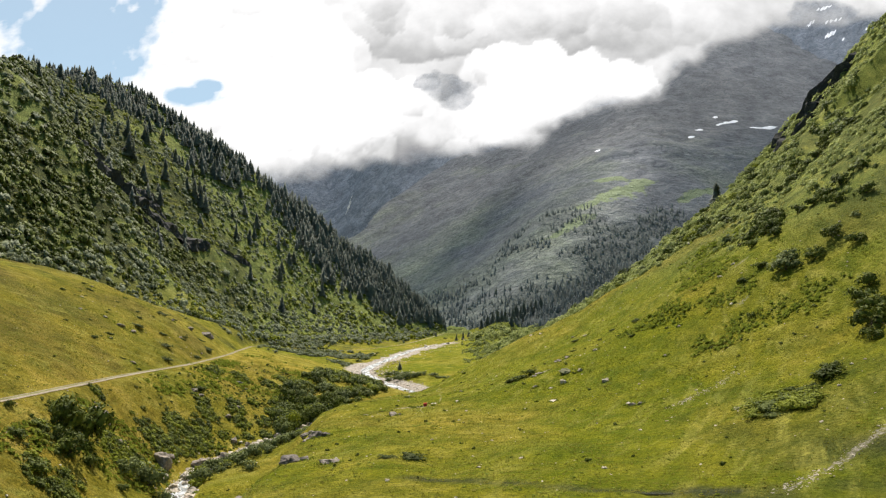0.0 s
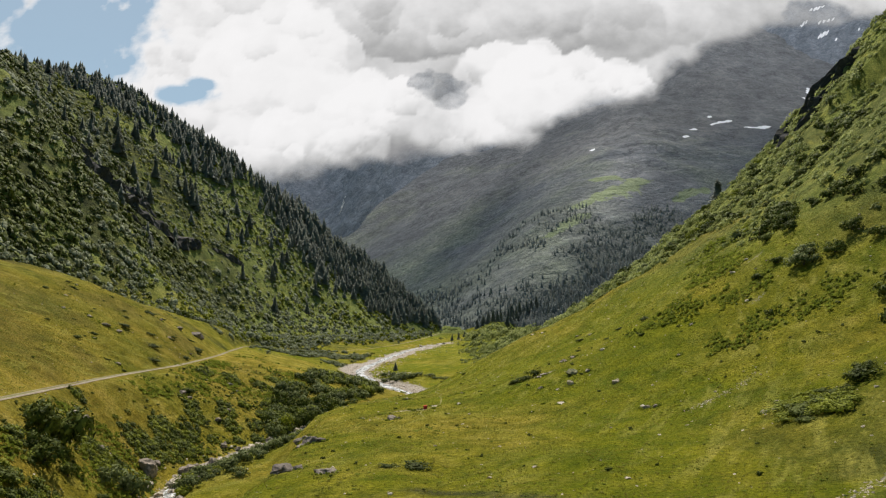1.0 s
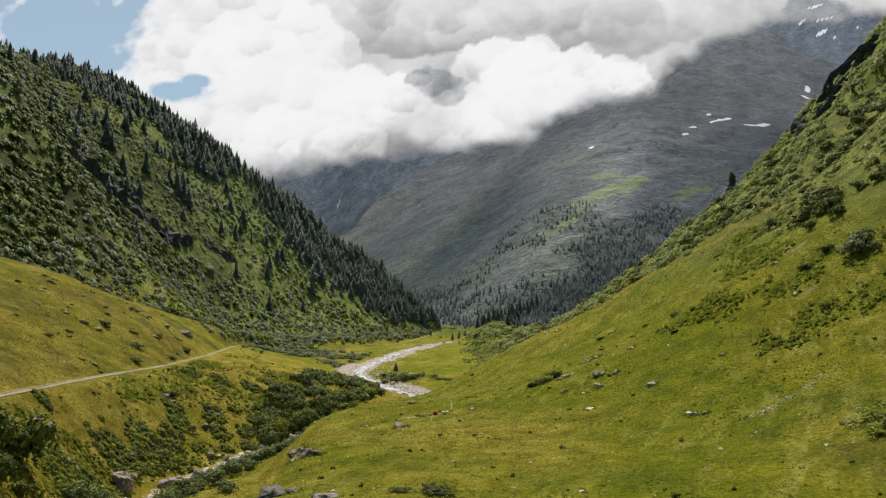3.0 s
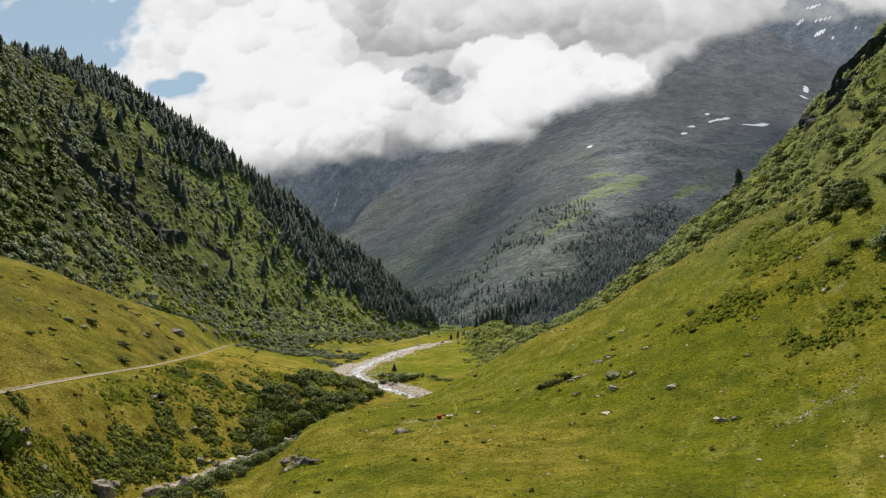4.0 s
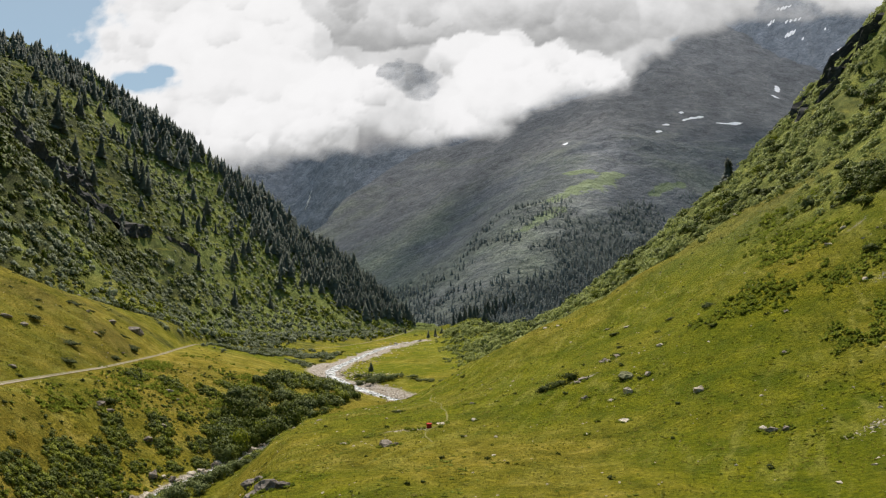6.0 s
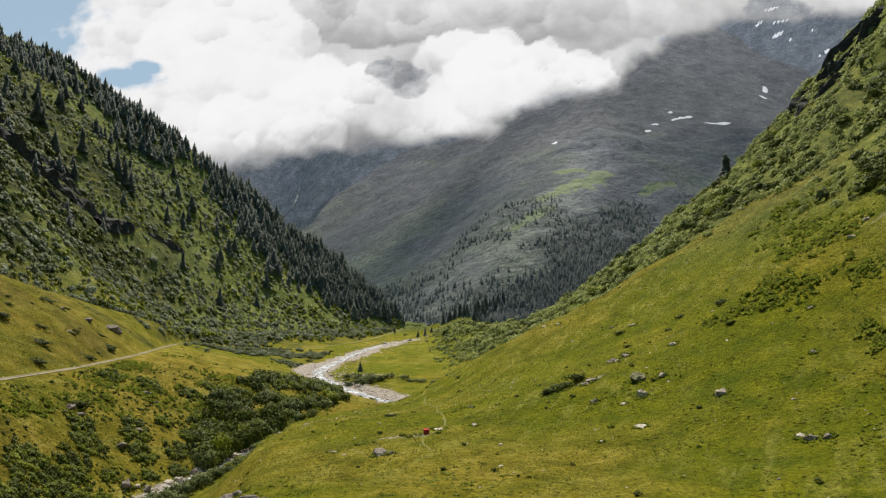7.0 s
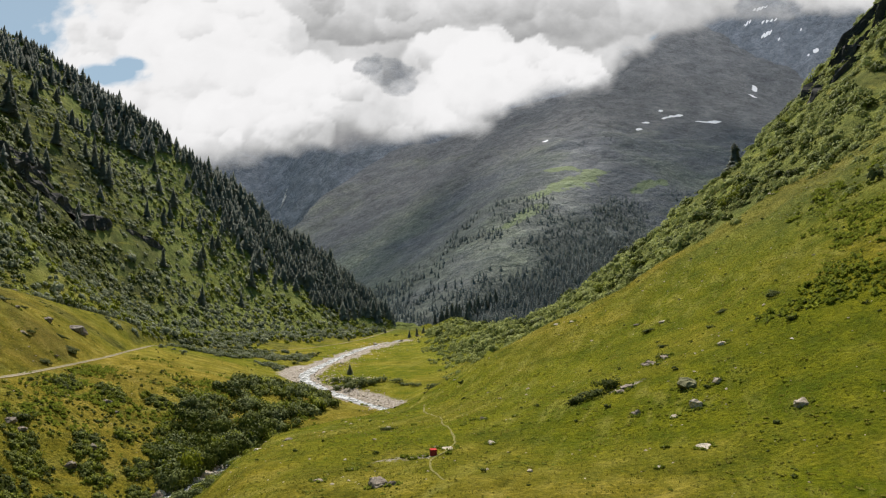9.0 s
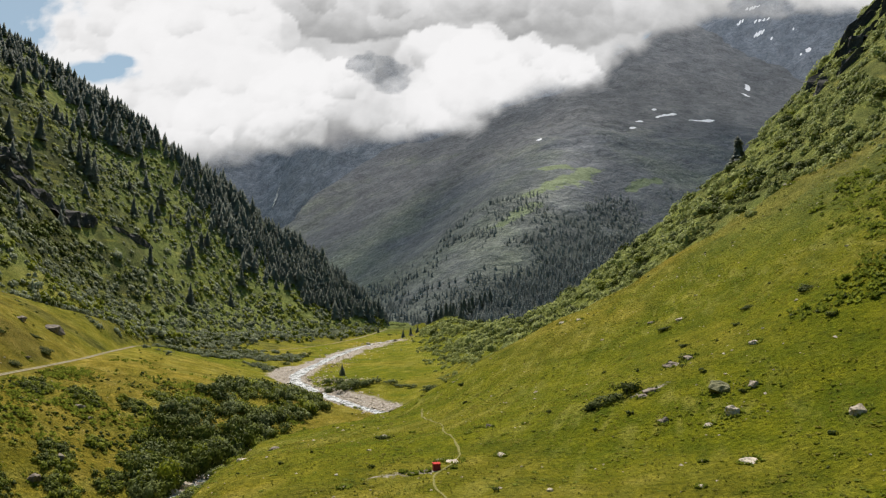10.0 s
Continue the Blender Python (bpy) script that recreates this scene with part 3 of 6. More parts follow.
def far_wood(x, y):
    """How thick the wood stands on the mountain's foot."""
    md = mountain(x, y)[1]
    lim = np.interp(x, (0, 70, 150, 260, 420), (45, 85, 125, 175, 225))
    low = step(lim, lim - 80, md + 45 * fbm(x, y, 170, 3, 95)) * (0.7 + 0.3 * step(-0.2, 0.2, fbm(x, y, 60, 3, 96)))
    return np.where(md > -40, np.clip(low + 0.3 * step(2.2 * lim, 0.9 * lim, md) * step(-0.1, 0.25, fbm(x, y, 90, 3, 94)) * step(60, 160, x), 0, 1), 0) * step(-90, 170, x + 130 * fbm(x, y, 110, 3, 90))


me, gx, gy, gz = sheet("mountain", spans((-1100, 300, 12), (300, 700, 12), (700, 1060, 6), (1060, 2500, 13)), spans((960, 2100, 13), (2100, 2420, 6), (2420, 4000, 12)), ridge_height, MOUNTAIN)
snow = np.zeros(gx.shape)
for ax, ay, bx, by, wide in ((998, 2305, 1025, 2292, 15), (1025, 2292, 1085, 2372, 10), (890, 2345, 932, 2378, 4), (932, 2378, 982, 2422, 7), (788, 2246, 814, 2276, 4.5), (733, 2142, 741, 2145, 6),
                             (908, 2418, 920, 2432, 4), (1500, 2900, 1532, 2955, 7), (1446, 2827, 1453, 2810, 9), (430, 2022, 444, 2070, 3.5), (1965, 3680, 2000, 3660, 10), (2066, 3438, 2074, 3434, 12), (2174, 3554, 2184, 3532, 14)):
    d, _ = line_distance(gx, gy, ((ax, ay, 0), (bx, by, 0)))
    snow = np.maximum(snow, np.clip(1.5 - d / wide, 0, 1))
pasture = np.zeros(gx.shape)
for ax, ay, bx, by, wide in ((292, 1530, 348, 1573, 14), (348, 1573, 426, 1635, 20), (426, 1635, 465, 1682, 14), (190, 1397, 237, 1417, 9), (237, 1417, 290, 1463, 12), (366, 1702, 405, 1700, 14), (523, 1591, 610, 1657, 9)):
    d, _ = line_distance(gx, gy, ((ax, ay, 0), (bx, by, 0)))
    pasture = np.maximum(pasture, np.clip(1.25 - d / (1.5 * wide) + 1.1 * fbm(gx, gy, 34, 4, 34, 0.6), 0, 1) * (d < 4 * wide))
put_values(me, "wood", far_wood(gx, gy))
put_values(me, "pasture", pasture)
put_values(me, "snow", snow)
tagged(new("backdrop_mountain", me), "grey rocky mountain flank with sparse turf and snow patches", "mountain", kind="structure")


def far_wall(x, y):
    top = np.interp(x, (-3000, -1500, -1040, -900, -600, -250, 50, 300, 900, 1500, 2150, 2600), (900, 1050, 1180, 1260, 1180, 1560, 1800, 1560, 1500, 1650, 2150, 2200))
    yc = np.interp(x, (-3000, 600, 1500, 2600), (4250, 4250, 4000, 3900))
    away = np.abs(y - yc)
    return top - 0.95 * away + 70 * ridged(x, y, 380, 5, 41) * step(0, 200, away + 60) + 30 * fbm(x, y, 120, 4, 43)


me, gx, gy, gz = sheet("far_wall", spans((-2600, 1700, 20), (1700, 2150, 10), (2150, 2400, 20)), spans((2900, 3080, 18), (3080, 3640, 9), (3640, 4400, 18)), far_wall, HAZED_ROCK)
put_values(me, "wood", np.zeros(gx.size))
put_values(me, "pasture", np.zeros(gx.size))
snow = np.zeros(gx.shape)
for cx, cy, rx, ry in ((1850, 3585, 16, 5), (1920, 3500, 34, 4), (1878, 3460, 22, 6), (1900, 3385, 8, 5), (1917, 3190, 5, 6), (1955, 3186, 8, 9), (1930, 3600, 30, 5), (1985, 3330, 6, 5)):
    snow = np.maximum(snow, np.clip(1.5 - np.hypot((gx - cx) / rx, (gy - cy + 0.5 * (gx - cx)) / ry), 0, 1))
put_values(me, "snow", snow)
tagged(new("backdrop_far_ridge", me), "distant rock wall closing the valley, blue haze in its colour", "mountain", kind="structure")


k = np.arange(28)
fx = -452 - 8 * k / 27 + 3 * np.sin(k * 0.7)
fy = 3501 - 93 * k / 27
wide = 3 + 4 * k / 27
v = np.concatenate([np.stack([fx - wide, fy, far_wall(fx - wide, fy) + 5], 1), np.stack([fx + wide, fy, far_wall(fx + wide, fy) + 5], 1)])
me = mesh_from("waterfall", v, np.stack([k[:-1], k[:-1] + 28, k[1:] + 28, k[1:]], 1), WATER)
tagged(new("water_fall", me), "thin white waterfall on the distant rock wall", "waterfall", kind="structure")


# ---- clouds ----
def cloud_material(name, shade, glow):
    m, nt, p = material(name)
    nt.nodes.remove(p)
    pos = node(nt, "ShaderNodeNewGeometry").outputs["Position"]
    n1, n2 = tex(nt, 0.011, 7, 0.62, pos).outputs["Fac"], tex(nt, 0.02, 6, 0.6, pos).outputs["Fac"]
    dens = maths(nt, "ADD", attribute(nt, "cover"), maths(nt, "MULTIPLY_ADD", n1, 1.5, -0.75))
    alpha = maths(nt, "SMOOTH_MIN", maths(nt, "MAXIMUM", maths(nt, "MULTIPLY", dens, 0.9), 0.0), 1.0, 0.35, clamp=True)
    alpha = maths(nt, "MAXIMUM", alpha, attribute(nt, "veil"))
    lit = maths(nt, "ADD", attribute(nt, "lit"), maths(nt, "MULTIPLY_ADD", n2, 0.22, -0.11), clamp=True)
    col = ramp(nt, lit, [(0.0, shade), (0.35, (0.485, 0.50, 0.485)), (0.6, (0.735, 0.755, 0.735)), (0.82, (0.92, 0.94, 0.915)), (1.0, (0.97, 0.99, 0.965))])
    em = node(nt, "ShaderNodeEmission", {"Color": col, "Strength": glow})
    clear = node(nt, "ShaderNodeBsdfTransparent")
    sh = node(nt, "ShaderNodeMixShader", {"Fac": alpha})
    nt.links.new(clear.outputs[0], sh.inputs[1])
    nt.links.new(em.outputs[0], sh.inputs[2])
    nt.links.new(sh.outputs[0], nt.nodes["Material Output"].inputs["Surface"])
    return m


CLOUD_Y = 2200.0
us, vs = spans((-1900, -1300, 16), (-1300, 1400, 8), (1400, 1900, 16)), spans((400, 1150, 8), (1150, 1500, 16))
gu, gv = np.meshgrid(us, vs)
wu = gu + 60 * fbm(gu, gv, 190, 4, 52)
wv = gv + 60 * fbm(gu, gv, 190, 4, 53)
base = np.interp(gu + 25 * fbm(gu, gv, 90, 3, 54), (-1900, -1150, -900, -470, -283, -154, -39, 42, 159, 275, 333, 449, 600, 670, 700, 780, 860, 950, 1025, 1110, 1200, 1450, 1900),
                 (420, 440, 470, 478, 502, 514, 538, 545, 569, 600, 634, 690, 712, 752, 790, 828, 880, 932, 968, 950, 965, 975, 980))
above = gv + 34 * fbm(gu, gv, 110, 4, 55) - base
density = above / 40
for cx, cz, rx, rz, least in ((-1120, 960, 190, 175, -0.6), (-1380, 1200, 240, 200, -0.6), (-775, 752, 84, 30, -0.1), (-730, 778, 56, 26, -0.1), (-52, 788, 32, 20, 0.5), (16, 768, 62, 36, 0.72), (45, 736, 50, 26, 0.74), (1180, 1000, 90, 40, 0.5)):
    e = np.hypot((gu - cx) / rx, (gv - cz) / rz) + 0.9 * fbm(gu, gv, 130, 5, 56, 0.6) + (0.8 * fbm(gu, gv, 55, 4, 51, 0.6) if abs(cx) < 100 else 0)
    density = np.minimum(density, np.maximum(0.5 + (e - 1) * 2.2, least))
heap = 0.62 + 0.14 * fbm(gu, gv, 260, 4, 59)
puff_rng = np.random.default_rng(5)
eu, ev = gu + 34 * fbm(gu, gv, 90, 5, 57, 0.6), gv + 34 * fbm(gu, gv, 90, 5, 58, 0.6)


def swell(into, cx, cz, rx, rz, bright, edge, sag):
    """One rounded heap of cloud, its light painted in: white on top and greyer towards its foot."""
    nx, nz = (eu - cx) / rx, (ev - cz) / rz
    r2 = nx * nx + nz * nz
    mask = step(0, 1, np.clip((1 - r2) / edge, 0, 1))
    return into + (bright + 0.07 * nz - sag * np.maximum(-nz, 0) - 0.05 * nx - into) * mask


for cx, cz, rx, rz, bright in (
        (-870, 930, 290, 130, 0.90), (-650, 960, 330, 120, 0.86), (-90, 960, 320, 110, 0.66), (420, 980, 360, 100, 0.70), (-760, 800, 260, 130, 0.92), (-480, 900, 210, 150, 0.93),
        (-560, 760, 240, 200, 0.97), (-400, 680, 230, 160, 0.97), (-560, 585, 170, 95, 0.92), (-190, 690, 150, 110, 0.98), (-90, 740, 80, 62, 1.0), (-255, 585, 120, 60, 0.88),
        (240, 800, 200, 120, 0.86), (330, 790, 190, 100, 1.0), (500, 775, 150, 85, 1.0), (605, 765, 75, 52, 0.98), (200, 680, 230, 105, 0.95), (60, 620, 150, 66, 0.90), (430, 670, 150, 80, 0.84)):
    heap = swell(heap, cx, cz, rx, rz, bright - 0.03, 0.2, 0.30)
    for _ in range(12):
        a, q = puff_rng.uniform(-0.5, 3.6), puff_rng.uniform(0.35, 0.95)
        size = puff_rng.uniform(0.16, 0.42)
        heap = heap + 0.6 * (swell(heap, cx + math.cos(a) * q * rx, cz + math.sin(a) * q * rz, size * rx, size * rx * 0.9, bright + puff_rng.uniform(-0.13, 0.06), 0.22, 0.26) - heap)
lit = heap + 0.06 * fbm(gu, gv, 45, 4, 60) + 0.12 * fbm(gu, gv, 210, 3, 50)
for cx, cz, rx, rz, lift in ((-140, 575, 130, 42, -0.34), (20, 735, 90, 75, -0.30), (700, 950, 280, 90, -0.16), (640, 700, 110, 50, -0.28), (1150, 1000, 380, 110, -0.10), (-60, 640, 110, 60, -0.2), (-330, 560, 160, 40, -0.10)):
    lit = lit + lift * np.exp(-((wu - cx) / rx) ** 2 - ((wv - cz) / rz) ** 2)
lit = lit - 0.30 * np.clip(1 - above / 70, 0, 1)
# the bank leans along the sun's rays to cast no shadow, scaled to look the same from EYE: its top stays, its base comes
# nearer
EYE = Vector((0, 60, 22))
slope = SUN_DIR.y / SUN_DIR.z
lean = (CLOUD_Y - EYE.y - slope * (1150 - EYE.z)) / (CLOUD_Y - EYE.y - slope * (gv - EYE.z))
i = np.arange((len(vs) - 1) * len(us)).reshape(len(vs) - 1, len(us))[:, :-1].ravel()
me = mesh_from("cloud_bank", np.stack([EYE.x + (gu - EYE.x) * lean, EYE.y + (CLOUD_Y - EYE.y) * lean, EYE.z + (gv - EYE.z) * lean], -1).reshape(-1, 3), np.stack([i, i + 1, i + 1 + len(us), i + len(us)], 1),
               cloud_material("cumulus", (0.20, 0.205, 0.21), CLOUD_GLOW))
put_values(me, "cover", np.clip(density, -2, 3))
# an even pale glow added over the blue gaps to lighten the sky
veil = step(20, 90, above) * step(-450, -650, gu)
put_values(me, "lit", lit + (1 - lit) * veil * step(1.1, 0.3, density))
put_values(me, "veil", 0.26 * veil)
tagged(new("backdrop_clouds", me), "bright white cumulus bank hiding the mountain tops", "clouds", kind="structure")

# an unseen cloud layer added over the head of the valley, which keeps the sun off the mountain
m, nt, p = material("added_cloud_layer")
nt.nodes.remove(p)
trans = node(nt, "ShaderNodeBsdfTranslucent", {"Color": (0.86, 0.86, 0.88, 1)})
clear = node(nt, "ShaderNodeBsdfTransparent")
sh = node(nt, "ShaderNodeMixShader", {"Fac": attribute(nt, "cover")})
nt.links.new(clear.outputs[0], sh.inputs[1])
nt.links.new(trans.outputs[0], sh.inputs[2])
nt.links.new(sh.outputs[0], nt.nodes["Material Output"].inputs["Surface"])
me, gx, gy, gz = sheet("added_cloud_layer", spans((-1000, 3600, 28)), spans((1750, 4550, 28)), lambda x, y: 2100 + 60 * fbm(x, y, 500, 3, 71), m)
# gaps and thinner cover are set to brighten chosen parts of the flank
gap = np.exp(-(((gx - 215) * 0.79 - (gy - 2470) * 0.61) / 48) ** 2 - (((gx - 215) * 0.61 + (gy - 2470) * 0.79) / 210) ** 2)
broad = np.exp(-(((gx - 300) * 0.79 - (gy - 2640) * 0.61) / 190) ** 2 - (((gx - 300) * 0.61 + (gy - 2640) * 0.79) / 520) ** 2)
most = np.interp(gy, (1800, 2250, 2500, 2900, 3200, 3800), (0.5, 0.6, 0.74, 0.80, 0.80, 0.90)) + 0.07 * step(250, 900, gx) - 0.42 * broad - 0.5 * gap + 0.14 * fbm(0.79 * gx - 0.61 * gy, 0.2 * (0.61 * gx + 0.79 * gy), 160, 2, 74)
put_values(me, "cover", np.clip(most, 0, 1) * step(1760, 1860, gy))
tagged(new("backdrop_cloud_layer", me), "unseen grey cloud layer added to shade the head of the valley", "clouds", kind="structure")


# ---- plants: models ----
rng = np.random.default_rng(7)


def unit(v):
    v = np.asarray(v, float)
    return v / (np.linalg.norm(v, axis=-1, keepdims=True) + 1e-9)


def tiers_of(seed, tiers=9, points=9, slim=0.24, ragged=0.3):
    """Crown of a spruce one metre high: ragged skirts of drooping boughs over one another."""
    r = np.random.default_rng(seed)
    v, f, nrm = [], [], []
    for k in range(tiers):
        t = k / tiers
        n, h = len(v), 0.05 + 0.88 * t ** 0.95
        reach = slim * ((1 - t) ** 0.9 * r.uniform(0.82, 1.18) + 0.035)
        lean, tilt = r.uniform(0, 6.28), r.uniform(0, 0.12) * reach
        v.append((tilt * math.cos(lean), tilt * math.sin(lean), min(h + 0.2 - 0.06 * t, 1.03)))
        nrm.append((0, 0, 1))
        turn = r.uniform(0, 6.28)
        for a in range(points):
            q = turn + 6.283 * a / points + r.uniform(-0.15, 0.15)
            l = reach * (r.uniform(1 - ragged, 1 + ragged) if a % 2 else r.uniform(0.45, 0.75))
            v.append((math.cos(q) * l + tilt * math.cos(lean), math.sin(q) * l + tilt * math.sin(lean), h - 0.35 * l + r.uniform(-0.02, 0.02)))
            nrm.append((math.cos(q), math.sin(q), 0.55))
        f += [(n, n + 1 + a, n + 1 + (a + 1) % points) for a in range(points)]
    return np.array(v), np.array(f), unit(nrm)


def conifer(seed, whorls=20, arms=8, slim=0.2, ragged=0.25):
    """Crown of a spruce that stands apart: rows of drooping boughs round a dense heart."""
    r = np.random.default_rng(seed)
    v, f, nrm = (list(map(tuple, p)) for p in tiers_of(seed, 16, 11, slim * 0.62, 0.3))
    for w in range(whorls):
        t = w / (whorls - 1)
        h = 0.07 + 0.9 * t
        reach = slim * ((1 - t) ** 0.6 + 0.03) * (0.75 + 0.25 * math.sin(5 * t + seed))
        turn = r.uniform(0, 6.28)
        for a in range(arms if t < 0.8 else arms - 3):
            q = turn + 6.283 * a / arms + r.uniform(-0.3, 0.3)
            l = reach * r.uniform(1 - ragged * 1.6, 1 + ragged)
            wide = l * r.uniform(0.30, 0.45) + 0.006
            c, s = math.cos(q), math.sin(q)
            drop = l * r.uniform(0.15, 0.45)
            n = len(v)
            v += [(0, 0, h + 0.02), (c * l * 0.6 - s * wide, s * l * 0.6 + c * wide, h - drop * 0.75), (c * l, s * l, h - drop),
                  (c * l * 0.6 + s * wide, s * l * 0.6 - c * wide, h - drop * 0.75), (c * l * 0.55, s * l * 0.55, h - drop * 0.15)]
            nrm += [(c, s, 0.7)] * 5
            f += [(n + 1, n, n + 4), (n + 2, n + 1, n + 4), (n + 3, n + 2, n + 4), (n, n + 3, n + 4)]
    return np.array(v), np.array(f), unit(nrm)


def trunk_shape(radius, top, sides=7, sway=0.0):
    v, f = [], []
    for k in range(4):
        t = k / 3
        for a in range(sides):
            q = 6.283 * a / sides
            rad = radius * (1.25 if k == 0 else 1) * (1 - 0.85 * t)
            v.append((math.cos(q) * rad + sway * t * t, math.sin(q) * rad, -0.06 + (top + 0.06) * t))
    for k in range(3):
        for a in range(sides):
            b = (a + 1) % sides
            f += [(k * sides + a, k * sides + b, k * sides + sides + b), (k * sides + a, k * sides + sides + b, k * sides + sides + a)]
    return np.array(v), np.array(f)


def shrub(seed, leaves=90, lobes=7, size=0.16, tall=0.8, wide=0.62, crisp=0.35):
    """Leaf clumps of a bush of one metre radius, over several uneven lobes."""
    r = np.random.default_rng(seed)
    mid = np.stack([r.uniform(-wide, wide, lobes), r.uniform(-wide, wide, lobes), r.uniform(0.15, 0.75, lobes) * tall], 1)
    rad = r.uniform(0.28, 0.5, lobes)
    k = r.integers(0, lobes, leaves)
    d = r.normal(size=(leaves, 3))
    d[:, 2] = np.abs(d[:, 2]) * 0.9 - 0.25
    d /= np.linalg.norm(d, axis=1)[:, None]
    c = mid[k] + d * (rad[k] * r.uniform(0.65, 1.12, leaves))[:, None]
    c[:, 2] = np.maximum(c[:, 2], 0.02)
    nrm = d + r.normal(scale=0.38, size=(leaves, 3)) + np.array((0, 0, 0.35))
    nrm /= np.linalg.norm(nrm, axis=1)[:, None]
    u = np.cross(nrm, r.normal(size=(leaves, 3)))
    u /= np.linalg.norm(u, axis=1)[:, None]
    w = np.cross(nrm, u)
    s = (size * r.uniform(0.6, 1.5, leaves))[:, None]
    v = np.stack([c - u * s, c - w * s * 0.6 - nrm * s * 0.2, c + u * s, c + w * s * 0.6 - nrm * s * 0.2], 1).reshape(-1, 3)
    n = np.arange(leaves) * 4
    f = np.concatenate([np.stack([n, n + 1, n + 2], 1), np.stack([n, n + 2, n + 3], 1)])
    soft = unit(unit(v - np.repeat(mid[k], 4, 0)) + 0.45 * unit(v - np.array((0, 0, -0.1))) + crisp * np.repeat(nrm, 4, 0))
    return v, f, soft


def tuft(seed, blades=5, flare=0.6):
    r = np.random.default_rng(seed)
    v, f = [], []
    for b in range(blades):
        q, l = r.uniform(0, 6.28), r.uniform(0.6, 1.1)
        c, s, o = math.cos(q), math.sin(q), flare * r.uniform(0.5, 1.3)
        n = len(v)
        v += [(-s * 0.4, c * 0.4, 0), (s * 0.4, -c * 0.4, 0), (c * o, s * o, l)]
        f.append((n, n + 1, n + 2))
    return np.array(v), np.array(f)


def dock(seed, leaves=9):
    """A low clump of broad leaves."""
    r = np.random.default_rng(seed)
    v, f = [], []
    for b in range(leaves):
        q, l, h = r.uniform(0, 6.28), r.uniform(0.5, 1.0), r.uniform(0.25, 0.8)
        c, s, w = math.cos(q), math.sin(q), r.uniform(0.18, 0.32)
        n = len(v)
        v += [(0, 0, 0.1), (c * l * 0.6 - s * w, s * l * 0.6 + c * w, h), (c * l, s * l, h * 0.75), (c * l * 0.6 + s * w, s * l * 0.6 - c * w, h)]
        f += [(n, n + 1, n + 2), (n, n + 2, n + 3)]
    return np.array(v), np.array(f)


def boulder(seed, points=26, cuts=1, rough=0.05, flat=0.75):
    """An angular stone of one metre radius, its foot a little under the ground."""
    r = np.random.default_rng(seed)
    bm = bmesh.new()
    p = r.normal(size=(points, 3))
    p /= np.linalg.norm(p, axis=1)[:, None]
    p *= r.uniform(0.76, 1.12, (points, 1))
    for x, y, z in p:
        bm.verts.new((x, y * 0.8, z * flat))
    hull = bmesh.ops.convex_hull(bm, input=bm.verts)
    bmesh.ops.delete(bm, geom=list({g for g in hull["geom_interior"] + hull["geom_unused"] if isinstance(g, bmesh.types.BMVert)}), context="VERTS")
    if cuts:
        bmesh.ops.bevel(bm, geom=bm.edges[:], offset=0.035, segments=1, affect="EDGES", clamp_overlap=True)
        bmesh.ops.triangulate(bm, faces=bm.faces[:])
        for longest in (0.3, 0.2):
            bmesh.ops.subdivide_edges(bm, edges=[e for e in bm.edges if e.calc_length() > longest], cuts=1)
            bmesh.ops.triangulate(bm, faces=bm.faces[:])
        for v in bm.verts:
            v.co += v.co.normalized() * rough * (2.2 * noise.noise(v.co * 1.3 + Vector((seed, 0, 0))) + 1.1 * noise.noise(v.co * 3.2) + 0.8 * noise.noise(v.co * 7.5))
    bmesh.ops.triangulate(bm, faces=bm.faces[:])
    v = np.array([x.co[:] for x in bm.verts])
    bm.verts.index_update()
    f = np.array([[q.index for q in x.verts] for x in bm.faces])
    bm.free()
    return v, f


def joined(models, place, scale, turn, pick, lean=None, rise=None):
    """Many copies of the models as one set of triangles."""
    vs, fs, ns, n = [], [], [], 0
    c, s = np.cos(turn), np.sin(turn)
    scale = np.asarray(scale, float)
    if scale.ndim == 1:
        scale = np.stack([scale] * 3, 1)
    for k, (v, f, *soft) in enumerate(models):
        w = np.nonzero(pick == k)[0]
        if not len(w):
            continue
        p = v[None] * scale[w][:, None, :]
        x = p[..., 0] * c[w][:, None] - p[..., 1] * s[w][:, None]
        y = p[..., 0] * s[w][:, None] + p[..., 1] * c[w][:, None]
        z = p[..., 2]
        if lean is not None:
            x = x + z * lean[w, 0][:, None]
            y = y + z * lean[w, 1][:, None]
        if rise is not None:
            z = z + x * rise[0][w][:, None] + y * rise[1][w][:, None]
        p = np.stack([x + place[w, 0][:, None], y + place[w, 1][:, None], z + place[w, 2][:, None]], -1)
        vs.append(p.reshape(-1, 3))
        fs.append((f[None] + (n + np.arange(len(w)) * len(v))[:, None, None]).reshape(-1, 3))
        n += len(w) * len(v)
        if soft:
            m = soft[0][None]
            ns.append(np.stack([m[..., 0] * c[w][:, None] - m[..., 1] * s[w][:, None], m[..., 0] * s[w][:, None] + m[..., 1] * c[w][:, None], m[..., 2] + 0 * c[w][:, None]], -1).reshape(-1, 3))
    return np.concatenate(vs), np.concatenate(fs), np.concatenate(ns) if ns else None


def leafy(name, model, mat):
    return mesh_from(name, model[0], model[1], mat, True, model[2])


def on_ground(x, y, sink=0.0):
    return np.stack([x, y, ground(x, y)[0] - sink], -1)


